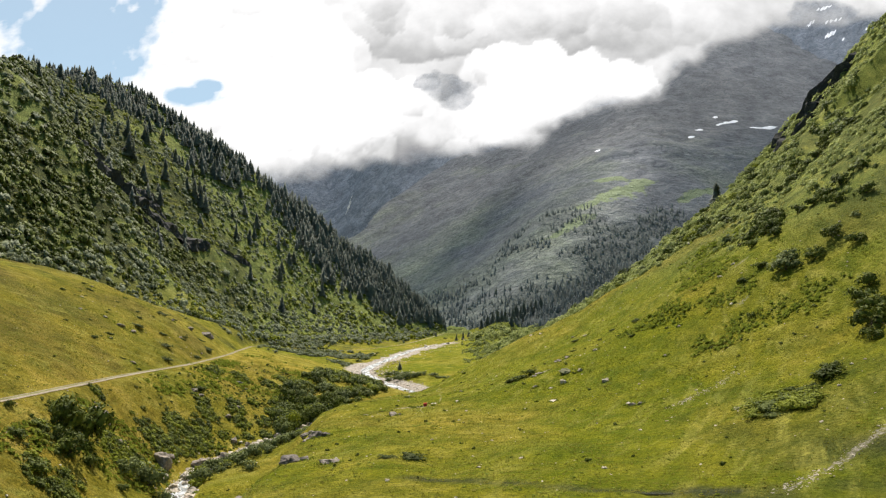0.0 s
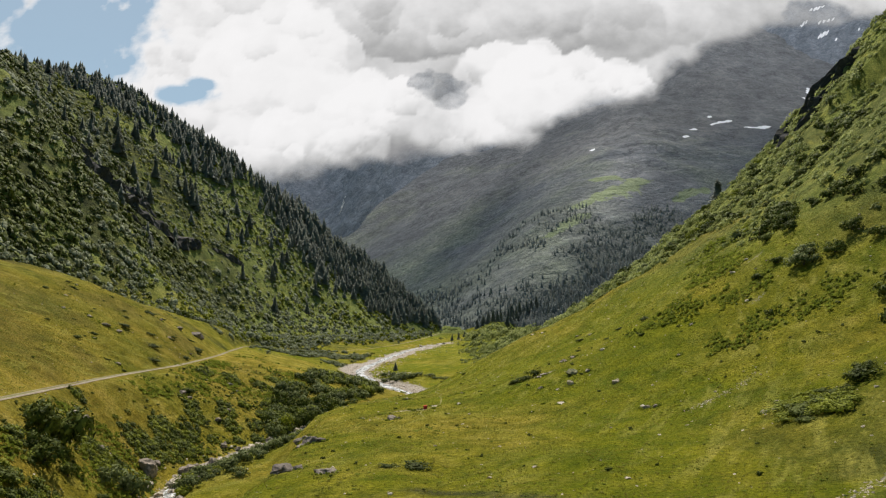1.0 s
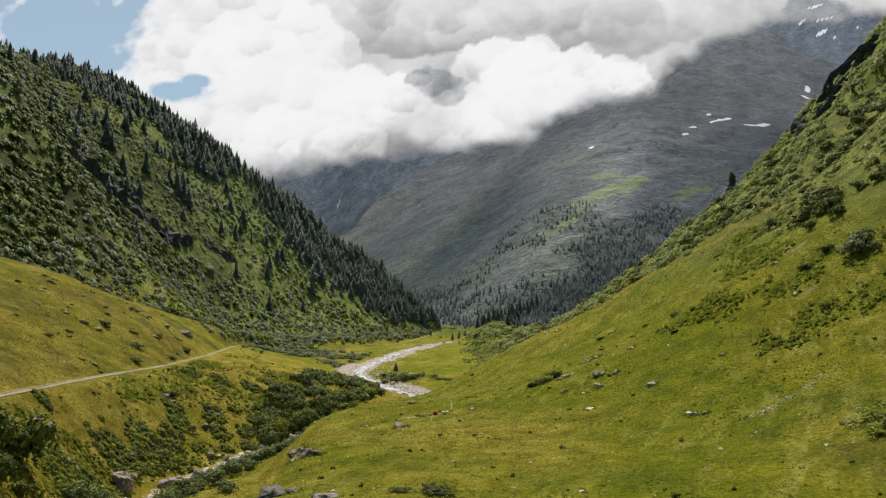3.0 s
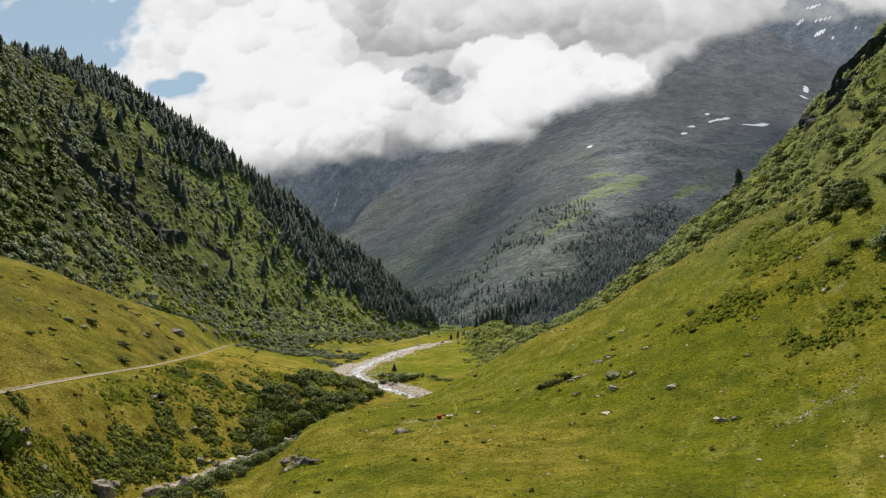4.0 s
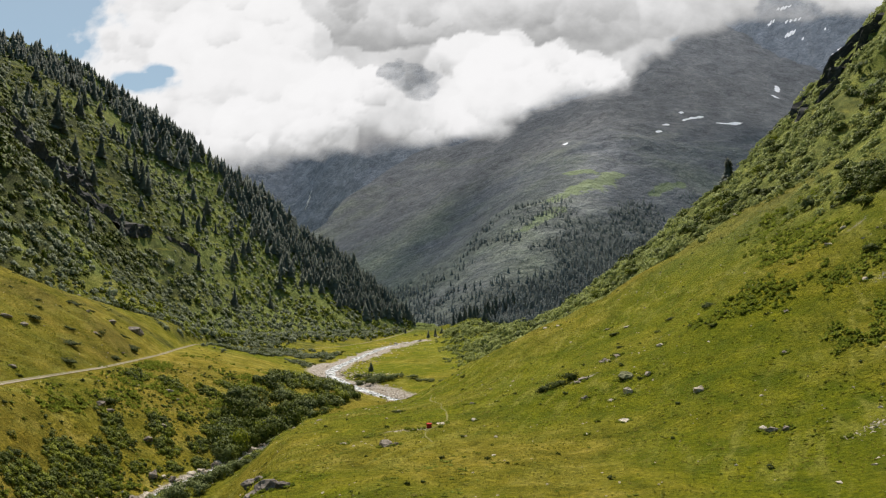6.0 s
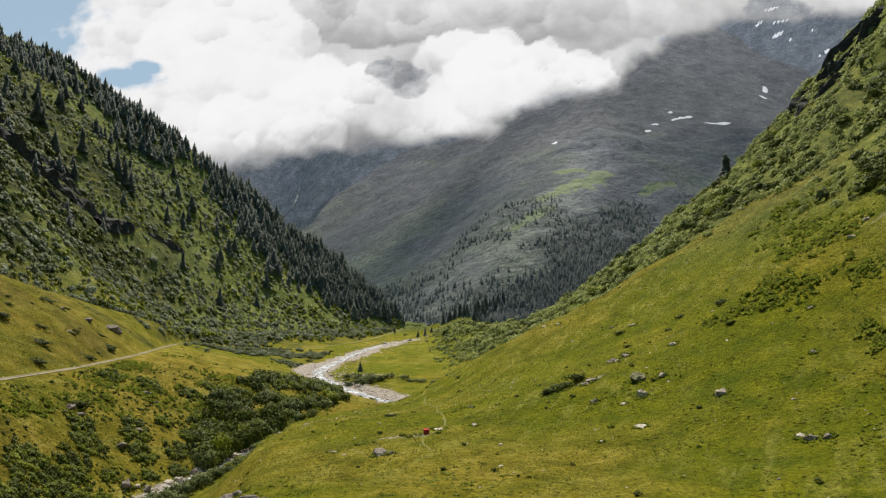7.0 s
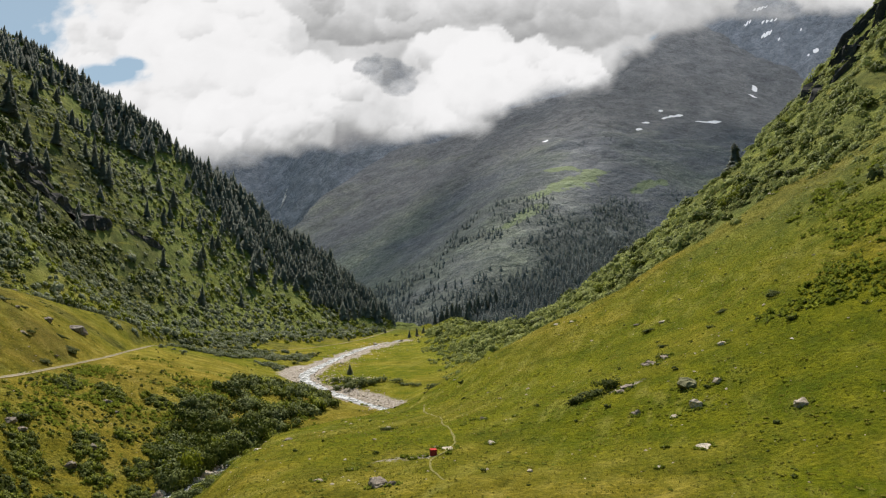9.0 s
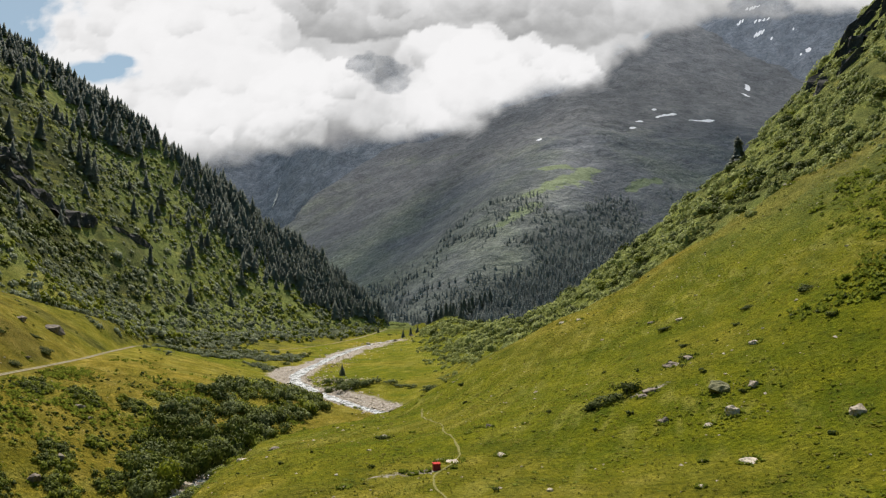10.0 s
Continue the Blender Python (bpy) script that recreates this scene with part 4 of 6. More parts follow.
def strew(name, models, place, scale, mat, label, category, lean=None, smooth=False):
    n, rise = len(place), None
    if category in ("shrubs", "plants"):
        x, y, e = place[:, 0], place[:, 1], 1.6
        rise = tuple(np.clip(0.25 * g / e, -0.5, 0.5) for g in (ground(x + e, y)[0] - ground(x - e, y)[0], ground(x, y + e)[0] - ground(x, y - e)[0]))
    v, f, soft = joined(models, place, scale, rng.uniform(0, 6.283, n), rng.integers(0, len(models), n), lean, rise)
    return tagged(new(name, mesh_from(name, v, f, mat, smooth, soft)), label, category, kind="stuff")


def spread(n, x0, x1, y0, y1, keep):
    """Up to n random places in a rectangle, kept with the chance that keep gives."""
    x, y = rng.uniform(x0, x1, n), rng.uniform(y0, y1, n)
    _, d, s, off = ground(x, y, False)
    k = rng.uniform(0, 1, n) < keep(x, y, d, s, off)
    return x[k], y[k]


SPRUCES = [tiers_of(k, 12, 9, w, g) for k, w, g in ((1, 0.28, 0.25), (2, 0.32, 0.3), (3, 0.26, 0.3), (4, 0.34, 0.22), (5, 0.30, 0.4), (6, 0.27, 0.35))]
FAR_SPRUCES = [tiers_of(k, 5, 6, 0.24, 0.3) for k in (11, 12, 13, 14)]
SHRUBS = [shrub(k, 44, 4, 0.24, 0.85, 0.36) for k in range(20, 28)]
MIDDLE = [shrub(k, 210, 12, 0.12, crisp=0.8) for k in range(160, 164)]
LEAFY = [shrub(k, 96, 7, 0.155, 0.8, 0.5) for k in range(140, 145)]
TUFTS = [tuft(k) for k in range(40, 45)]
DOCKS = [dock(k) for k in range(50, 54)]
PEBBLES = [boulder(k, 12, 0) for k in range(60, 65)]


# ---- left hillside: woods and scrub ----
def wood_density(x, y, d, s, off):
    crest = y - np.interp(-x, [-p[0] for p in LEFT_CREST], [p[1] for p in LEFT_CREST])
    lone = 0.02 * step(40, 110, d)
    band = 0.75 * step(-75, -12, crest + 45 * fbm(x, y, 70, 3, 81)) * step(10, 45, d)
    end = 0.9 * step(-85, -25, crest) * step(-210, -130, x) * step(4, 20, d)
    return np.where((x < river_x(y)) & (d > 4) & (crest < 22), np.clip(band + lone + end, 0, 1), 0)


x, y = spread(10500, -420, 60, 520, 930, wood_density)
place = on_ground(x, y, 0.3)
tall = (rng.uniform(9, 18, len(x)) + 7 * rng.uniform(0, 1, len(x)) ** 3) * (1 + 0.25 * step(-240, -120, x)) * (0.8 + 0.25 * fbm(x, y, 60, 2, 83)) * (1 - 0.25 * step(-260, -310, x))
strew("spruce_wood", SPRUCES, place, np.stack([tall, tall, tall * 0.92], 1), SPRUCE, "dark green spruce wood along the steep ridge", "forest")


LEDGES = ((((-263, 552), (-259, 572), (-249, 582), (-240, 593), (-232, 608)), 12), (((-233, 606), (-228, 628), (-220, 650), (-212, 676)), 11), (((-252, 606), (-246, 622), (-240, 640)), 8),
          (((-206, 690), (-196, 706), (-184, 720)), 6), (((-262, 612), (-258, 630), (-250, 650)), 7), (((-236, 566), (-228, 578), (-222, 590)), 6), (((-286, 570), (-280, 590), (-270, 606)), 8))


def scrub_density(x, y, d, s, off):
    crest = y - np.interp(-x, [-p[0] for p in LEFT_CREST], [p[1] for p in LEFT_CREST])
    patch = step(-0.12, 0.16, fbm(x, y, 24, 3, 85) + 0.25 * fbm(x, y, 90, 2, 86) + 0.38 + 0.6 * step(690, 600, y) * step(-175, -210, x))
    clear = 1.0
    for line, _ in LEDGES:
        clear = clear * step(4, 8, line_distance(x - 4, y, [(a, b, 0) for a, b in line])[0])
    return clear * np.where((x < river_x(y) - 8) & (d > -75) & (crest < 10), (0.06 + 0.22 * step(60, 20, d) + 0.72 * patch) * step(-20, 10, d + 18 * fbm(x, y, 25, 2, 88) + 55 * step(470, 560, y)) * (x < track_x(y) - 4), 0)


x, y = spread(21500, -400, 40, 290, 900, scrub_density)
size = rng.uniform(1.4, 3.8, len(x)) * (0.8 + 0.6 * rng.uniform(0, 1, len(x)) ** 4)
shady = step(-175, -215, x) * step(690, 630, y)
kind = rng.uniform(0, 1, len(x)) + 0.45 * fbm(x, y, 45, 2, 87) + 0.75 * shady
size = size * (1 + 0.35 * shady)
for name, which, mat, label in (("alder_scrub", kind > 0.98, ALDER, "dark green alder scrub on the steep slope"),
                                ("green_hill_scrub", kind < 0.28, GREEN_SHRUB, "fresh green scrub on the steep slope"),
                                ("willow_scrub", (kind >= 0.28) & (kind <= 0.98), WILLOW, "grey green willow scrub on the steep slope")):
    strew(name, SHRUBS, on_ground(x[which], y[which], 0.1), np.stack([size[which], size[which], size[which] * rng.uniform(0.8, 1.5, which.sum())], 1), mat, label, "shrubs")


# ---- right hillside: scrub behind the rib and under the crag ----
def right_scrub(x, y, d, s, off):
    beyond = step(338, 348, y) * step(22, 44, s) * (0.5 + 0.5 * step(-0.3, 0.1, fbm(x, y, 22, 3, 91)))
    upper = step(100, 126, s + 25 * fbm(x, y, 40, 3, 92)) * step(-0.5, 0.0, fbm(x, y, 24, 3, 93)) * (y < 345)
    return np.where((x > river_x(y)) & (x < 0.64 * y + 15), np.clip(beyond + upper, 0, 1), 0)


x, y = spread(9800, 20, 330, 120, 760, right_scrub)
far = step(335, 350, y)
size = (rng.uniform(0.8, 2.3, len(x)) + 2.6 * rng.uniform(0, 1, len(x)) ** 6) * (1 + 0.35 * far)
kind = rng.uniform(0, 1, len(x)) + 0.5 * fbm(x, y, 30, 2, 89)
for name, which, mat, label in (("green_scrub", kind >= 0.19, PALE_SHRUB, "bright green leafy scrub on the sunny slope"),
                                ("sallow_scrub", (kind >= 0.10) & (kind < 0.19), SALLOW, "grey green sallow scrub on the sunny slope"),
                                ("dark_scrub", kind < 0.10, ALDER, "dark green alder bushes on the sunny slope")):
    strew(name, LEAFY, on_ground(x[which], y[which], 0.1), np.stack([size[which], size[which], size[which] * rng.uniform(0.8, 1.3, which.sum())], 1), mat, label, "shrubs")

# valley head: woods at the foot of the mountain
x, y = rng.uniform(-50, 700, 42000), rng.uniform(900, 1600, 42000)
keep = (rng.uniform(0, 1, len(x)) < far_wood(x, y)) & (np.hypot(x, y - 850) > 100)
x, y = x[keep], y[keep]
z = np.maximum(ridge_height(x, y), ground(x, y)[0] - 60 * step(1000, 1300, y))
tall = rng.uniform(5, 15, len(x))
strew("valley_wood", FAR_SPRUCES, np.stack([x, y, z - 0.5], -1), np.stack([tall, tall, tall], 1), SPRUCE_HAZED, "distant spruce wood at the mountain foot, needles paled for haze", "forest")


# ---- river, track, footpath ----
def ribbon(name, ys, centre, width, lift, mat, across=4, rough=0.0, crown=0.0):
    """A strip that lies on the ground along a line in plan."""
    cx = centre(ys)
    tx, ty = np.gradient(cx), np.gradient(ys)
    l = np.hypot(tx, ty)
    nx, ny = ty / l, -tx / l
    k = np.linspace(-1, 1, across + 1)
    w = width(ys)[:, None] * (k[None] + rough * fbm(ys[:, None] + 0 * k, 40 * k[None] + 0 * ys[:, None], 6, 2, 99) * (np.abs(k) > 0.9))
    x, y = cx[:, None] + nx[:, None] * w, ys[:, None] + ny[:, None] * w
    z = lift(x, y)
    v = np.stack([x, y, z + crown * (1 - k[None] ** 2)], -1).reshape(-1, 3)
    n = across + 1
    i = (np.arange(len(ys) - 1)[:, None] * n + np.arange(across)[None]).ravel()
    return mesh_from(name, v, np.stack([i, i + 1, i + n + 1, i + n], 1), mat, True)


ys = np.arange(110, 745, 1.0)
me = ribbon("river", ys, river_x, lambda y: np.interp(y, (110, 213, 222, 300, 345, 400, 470, 500, 620, 700, 760, 905), (2.3, 2.1, 0.9, 0.9, 2.0, 2.2, 3.1, 3.4, 2.3, 2.8, 3.0, 2.2)) * (1 + 0.25 * fbm(y, 0 * y, 14, 2, 97)),
            lambda x, y: river_z(y) + 0.02 + 0.18 * fbm(x, y, 2.6, 2, 98), WATER, 6, 0.4)
tagged(new("water", me), "foaming white mountain stream over stones", "stream", kind="structure")
ys = np.arange(40, 520, 1.5)
for side, text in ((-0.62, "pale gravel wheel rut of a farm track"), (0.62, "pale gravel wheel rut of a farm track")):
    me = ribbon("track", ys, lambda y: track_x(y) + side, lambda y: 0.29 + 0.12 * fbm(y, 0 * y + side, 9, 2, 101), lambda x, y: ground(x, y)[0] + 0.1, TRACK_SOIL, 4, 0.3)
    tagged(new("road_wheel_rut", me), text, "track", kind="structure")
me = ribbon("track_crown", ys, track_x, lambda y: 0.32 + 0.2 * fbm(y, 0 * y, 7, 2, 102), lambda x, y: ground(x, y)[0] + 0.085, soil_material("worn_track_middle", (0.11, 0.115, 0.015), (0.22, 0.195, 0.06), 0.6), 2, 0.3)
tagged(new("road_crown", me), "worn grassy middle of the farm track", "track", kind="structure")
ys = np.arange(585, 862, 2.0)
me = ribbon("far_track", ys, lambda y: track_x(y), lambda y: 0.6 + 0.3 * fbm(y, 0 * y, 16, 2, 103), lambda x, y: ground(x, y)[0] + 0.12, TRACK_SOIL, 3, 0.3)
tagged(new("road_far_track", me), "faint gravel track along the slope foot", "track", kind="structure")
ys = np.arange(196, 298, 0.7)
me = ribbon("footpath", ys, lambda y: curve(y, (196, 204, 210, 216, 222, 231, 244, 256, 267, 280, 298), (1.5, 0.6, 0.9, 3.6, 5.6, 5.9, 5.2, 5.9, 4.6, 4.0, 4.9)) + 0.25 * fbm(y, 0 * y, 5, 2, 105),
            lambda y: 0.16 + 0.08 * fbm(y, 0 * y, 4, 2, 106), lambda x, y: ground(x, y)[0] + 0.06, soil_material("trodden_grass", (0.15, 0.145, 0.018), (0.23, 0.20, 0.04), 0.7), 3, 0.3)
tagged(new("pavement_footpath", me), "narrow trodden footpath through the grass", "footpath", kind="structure")


k = np.linspace(0, 2 * math.pi, 28, endpoint=False)
px, py = 35.5 + (2.3 + 0.5 * np.sin(3 * k + 1)) * np.cos(k), 99.6 + (0.75 + 0.15 * np.cos(2 * k)) * np.sin(k)
level = float(ground(np.array([35.5]), np.array([99.6]))[0][0]) + 0.12
v = np.concatenate([np.array([[35.5, 99.6, level]]), np.stack([px, py, np.full(28, level)], 1)])
m, nt, p = material("still_peaty_water")
p.inputs["Base Color"].default_value = (0.02, 0.02, 0.018, 1)
p.inputs["Roughness"].default_value = 0.08
bump(nt, p, tex(nt, 3.0, 2, 0.5).outputs["Fac"], 0.02)
tagged(new("water_pool", mesh_from("water_pool", v, [(0, 1 + i, 1 + (i + 1) % 28) for i in range(28)], m)), "small dark pool of still water in the meadow", "pool", kind="structure")


# ---- boulders ----
ROCKS = [boulder(k, 17 + k % 4, 1, 0.085, 0.6 + 0.1 * (k % 4)) for k in range(70, 78)]
ROCK_MESHES, ROCK_FEET = {}, []


def rock(x, y, r, look_of=STONE, flat=0.7, turn=0.0, model=0, sink=0.25, name="boulder", label="grey angular boulder lying in the meadow grass", group=""):
    key = (model, look_of.name)
    if key not in ROCK_MESHES:
        ROCK_MESHES[key] = mesh_from("boulder", *ROCKS[model], look_of)
    z = float(ground(np.array([x]), np.array([y]))[0][0])
    ob = new(name, ROCK_MESHES[key])
    ROCK_FEET.append((x, y, r))
    ob.matrix_world = pose(x, y, z + r * flat * (0.38 - sink) - 0.05, 6 * math.sin(x), 6 * math.cos(y), turn) @ Matrix.Diagonal((r * 0.95, r * 0.95, r * flat / 0.8, 1))
    return tagged(ob, label, "rock", group)


PALE, MOSSY, BROWN, SLAB = ("pale grey angular boulder lying in the meadow grass", "mossy grey boulder half sunk in the grass", "brown weathered rock outcrop in the turf",
                            "flat grey rock slab lying in the turf")
for k, (x, y, r, flat, text) in enumerate((
        (40.8, 211.5, 1.35, 0.85, PALE), (50.4, 199.6, 1.5, 0.6, PALE), (10.8, 218.2, 0.95, 0.75, PALE), (36.0, 198.4, 1.3, 0.5, PALE), (-6.2, 196.9, 1.9, 0.55, BROWN), (-4.9, 196.2, 1.1, 0.5, BROWN),
        (46.6, 216.5, 1.1, 1.0, PALE), (43.4, 237.4, 2.3, 0.35, BROWN), (46.2, 237.0, 1.4, 0.4, BROWN), (33.4, 216.5, 0.9, 0.8, BROWN),
        (37.3, 211.0, 0.8, 0.6, PALE), (36.1, 228.7, 1.6, 0.45, BROWN), (34.6, 227.5, 1.1, 0.4, BROWN), (53.8, 229.3, 1.1, 0.5, SLAB), (51.5, 174.6, 1.5, 0.55, BROWN), (52.6, 173.2, 1.1, 0.6, BROWN), (50.6, 176.2, 0.9, 0.5, SLAB), (31.9, 201.3, 0.5, 0.6, PALE),
        (55.2, 276.4, 1.2, 0.5, BROWN), (57.9, 267.3, 1.3, 0.45, SLAB), (43.0, 309.0, 1.3, 0.4, SLAB), (46.5, 305.0, 1.0, 0.45, SLAB), (4.0, 217.5, 1.5, 0.3, SLAB),
        (2.4, 218.5, 1.0, 0.4, BROWN), (-5.0, 246.0, 0.9, 0.8, PALE), (12.3, 239.0, 0.8, 0.7, BROWN), (10.8, 240.5, 0.6, 0.6, BROWN), (0.2, 250.5, 0.5, 0.5, PALE), (8.5, 236.3, 0.55, 0.4, PALE),
        (17.6, 235.0, 0.45, 0.8, PALE), (112.0, 314.0, 1.3, 0.4, SLAB), (113.5, 318.5, 1.4, 0.4, PALE), (-68.5, 260.5, 1.7, 0.7, BROWN), (-67.7, 269.4, 1.4, 0.7, BROWN),
        (-76.2, 299.9, 1.8, 0.6, BROWN), (-72.5, 296.0, 1.1, 0.6, BROWN), (-21.0, 138.1, 2.9, 0.5, BROWN), (-18.8, 138.6, 1.6, 0.5, BROWN), (-12.8, 131.0, 2.4, 0.5, BROWN), (-22.5, 174.3, 2.5, 0.6, BROWN), (-20.4, 173.5, 1.5, 0.6, BROWN), (-24.6, 172.9, 1.4, 0.5, BROWN), (-24.8, 180.6, 1.2, 0.6, BROWN),
        (-26.4, 181.5, 1.9, 0.6, BROWN), (-26.8, 127.0, 2.2, 0.5, BROWN), (63.9, 144.7, 0.95, 0.6, PALE), (56.1, 164.0, 0.65, 0.6, PALE), (-81.2, 261.0, 2.6, 0.4, BROWN), (-78.6, 261.0, 1.7, 0.35, BROWN), (-83.0, 197.0, 1.8, 0.6, BROWN), (-81.0, 195.0, 1.2, 0.6, BROWN), (-84.5, 194.5, 1.3, 0.5, SLAB), (-77.2, 194.0, 1.4, 0.7, BROWN), (-75.8, 195.5, 0.9, 0.7, BROWN), (-86.0, 198.0, 1.0, 0.5, BROWN),
        (-119.2, 285.3, 2.4, 0.4, BROWN), (-115.5, 289.0, 1.8, 0.4, BROWN), (-124.0, 283.0, 1.5, 0.4, SLAB), (-96.5, 300.0, 1.2, 0.3, SLAB), (-102.0, 330.0, 1.4, 0.4, BROWN),
        (21.0, 388.0, 2.6, 0.3, SLAB), (24.5, 390.0, 2.2, 0.35, BROWN), (-30.0, 257.0, 2.3, 0.5, PALE), (-25.5, 262.5, 1.9, 0.6, BROWN), (-22.0, 268.0, 1.3, 0.5, PALE), (-13.0, 276.0, 1.2, 0.5, PALE),
        (-14.6, 205.0, 1.1, 0.4, BROWN), (-10.2, 209.0, 0.8, 0.4, BROWN), (0.0, 213.4, 0.6, 0.5, BROWN), (-1.6, 212.6, 0.6, 0.5, BROWN), (-2.8, 213.6, 0.5, 0.5, PALE), (3.8, 213.8, 0.35, 0.5, PALE),
        (28.0, 193.5, 0.5, 0.7, PALE), (66.5, 199.0, 0.8, 0.5, BROWN), (75.0, 214.0, 0.9, 0.5, BROWN), (92.0, 226.0, 1.2, 0.5, PALE), (97.0, 228.5, 1.0, 0.5, PALE), (88.0, 207.0, 0.9, 0.5, PALE))):
    rock(x, y, r, SHADE_STONE if text == BROWN and y < 190 and x < -10 else DARK_STONE if text == BROWN else MOSS_STONE if text == MOSSY else STONE, flat, 37 * k, k % 8, 0.35, label=text, group="meadow boulders")
for k, (x, y, r, flat) in enumerate(((-115.0, 377.0, 4.6, 0.8), (-117.7, 360.0, 2.2, 0.9))):
    rock(x, y, r, SHADE_STONE, flat * 0.75, 50 * k + 20, 2 + k, 0.3, label="huge weathered boulder on the grassy slope, shade in its dark colour", group="slope boulders")
for k, (x, y, r, flat) in enumerate(((-70.5, 206.5, 3.6, 0.8), (-64.5, 220.5, 3.3, 0.8), (-60.0, 219.0, 2.2, 0.75), (-59.5, 228.0, 2.8, 0.8), (-71.0, 214.0, 1.6, 0.7), (-57.5, 207.0, 1.4, 0.8),
                                     (-50.5, 268.0, 2.0, 0.8), (-47.5, 276.0, 1.7, 0.7), (-52.5, 276.0, 1.5, 0.8), (-44.0, 283.0, 1.6, 0.7), (-49.5, 286.0, 1.3, 0.7), (-41.0, 291.0, 1.5, 0.8),
                                     (-28.5, 408.0, 2.2, 0.8), (5.5, 352.0, 1.2, 0.7), (4.0, 720.0, 2.6, 0.7), (8.5, 706.0, 2.0, 0.7), (-12.0, 690.0, 2.2, 0.6), (-6.0, 682.0, 2.6, 0.6), (24.0, 745.0, 2.4, 0.8))):
    rock(x, y, r, DARK_STONE if y < 230 or k % 3 == 0 else STONE, flat, 61 * k, (k * 3) % 8, 0.15, label="pale water-worn boulder beside the stream", group="stream boulders")

bed_rng = np.random.default_rng(19)
for k in range(54):
    y = float(bed_rng.uniform(186, 302))
    x = float(river_x(y)) + float(bed_rng.normal(0, 1.0)) * 2.4
    rock(x, y, float(bed_rng.uniform(0.6, 1.3) + 1.0 * bed_rng.uniform() ** 4), (STONE, STONE, DARK_STONE)[k % 3], float(bed_rng.uniform(0.6, 0.9)), 47 * k, k % 8, 0.1,
         label="pale water-worn boulder in the stream bed", group="stream boulders")
rock(43.0, 219.2, 2.4, MOSS_STONE, 0.75, 30, 2, 0.3, label="big boulder overgrown with grass and moss", group="meadow boulders")


# crag on the sunny slope, cliff band in the scrub; their shade is in the rock colour
def cliff(points, high, seed, label, group):
    """A broken rock step across a slope: an upright face and a shelf that runs back into the hill."""
    pts = np.array(points, float)
    run = np.concatenate([[0], np.cumsum(np.hypot(*np.diff(pts, axis=0).T))])
    n = int(run[-1] / 1.3)
    q = np.linspace(0, run[-1], n)
    x, y = np.interp(q, run, pts[:, 0]), np.interp(q, run, pts[:, 1])
    e = 7.0
    gx = ground(x + e, y, False)[0] - ground(x - e, y, False)[0]
    gy = ground(x, y + e, False)[0] - ground(x, y - e, False)[0]
    l = np.hypot(gx, gy) + 1e-6
    dx, dy = -gx / l, -gy / l
    h = high * np.sin(np.pi * np.linspace(0.02, 0.98, n)) ** 0.4 * np.clip(0.75 + 0.7 * fbm(q, 0 * q + seed, 7, 3, 130), 0.15, 1.3)
    rows = []
    for k in range(7):
        t = k / 6
        out = 0.5 * h * fbm(q, 0 * q + 1.1 * k + 9 * seed, 4.2, 3, 131) + 0.3 * h * (1 - t)
        px, py = x + dx * out, y + dy * out
        rows.append((px, py, ground(x, y)[0] - 2.0 + (h + 2.0) * t + 0.1 * h * fbm(q, 0 * q + 3.0 * k, 2.5, 2, 132)))
    for t in (0.35, 0.75, 1.1):
        px, py = x - dx * h * t * 1.1, y - dy * h * t * 1.1
        rows.append((px, py, np.maximum(ground(px, py)[0] - 0.3, ground(x, y)[0] + h * (0.95 + 0.1 * t)) if t < 1 else ground(px, py)[0] - 0.6))
    v = np.stack([np.stack(r, -1) for r in rows], 0).reshape(-1, 3)
    i = (np.arange(len(rows) - 1)[:, None] * n + np.arange(n - 1)[None]).ravel()
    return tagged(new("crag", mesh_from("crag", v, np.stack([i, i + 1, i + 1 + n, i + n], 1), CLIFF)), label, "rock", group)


LEDGE = "broken rock ledge among the hillside scrub, undercut shade in its colour"
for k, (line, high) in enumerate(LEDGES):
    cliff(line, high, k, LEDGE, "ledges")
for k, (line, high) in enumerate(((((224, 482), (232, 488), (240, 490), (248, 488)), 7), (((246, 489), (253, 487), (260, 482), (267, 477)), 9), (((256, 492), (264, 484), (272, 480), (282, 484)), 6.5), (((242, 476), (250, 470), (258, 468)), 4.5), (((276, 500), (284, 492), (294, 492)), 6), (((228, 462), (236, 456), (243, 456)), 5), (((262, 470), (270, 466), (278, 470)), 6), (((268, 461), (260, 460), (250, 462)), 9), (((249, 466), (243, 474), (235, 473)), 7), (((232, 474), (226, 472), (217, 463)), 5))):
    cliff(line, high, 20 + k, "lichen-covered crag jutting from the slope, shade in its dark colour", "crags")

# loose stones: in the stream, on the bars, in the gullies
n = 3900
yy = np.concatenate([rng.uniform(150, 330, 1500), rng.uniform(335, 470, 1400), rng.uniform(470, 740, 1000)])
reach = np.where(yy < 330, 4.2, np.where(yy < 430, 10.0, 17.0))
rr = rng.uniform(0.12, 0.5, n) + 0.8 * rng.uniform(0, 1, n) ** 5
rr = rr * (1 + 0.8 * (yy < 330) * rng.uniform(0, 1, n))
xx = river_x(yy) + rng.normal(0, 0.55, n) * reach + np.where(yy > 430, 7, np.where(yy > 340, 3, 0))
strew("stream_stones", PEBBLES, on_ground(xx, yy, 0.03), np.stack([rr, rr, rr * 0.8], 1), STONE, "pale rounded stones along the stream", "stones")
n = 460
t, leg = rng.uniform(0, 1, n), rng.integers(0, 3, n)
ax, ay = np.array([50, 62, 57, 74])[leg], np.array([95.5, 104, 163, 169])[leg]
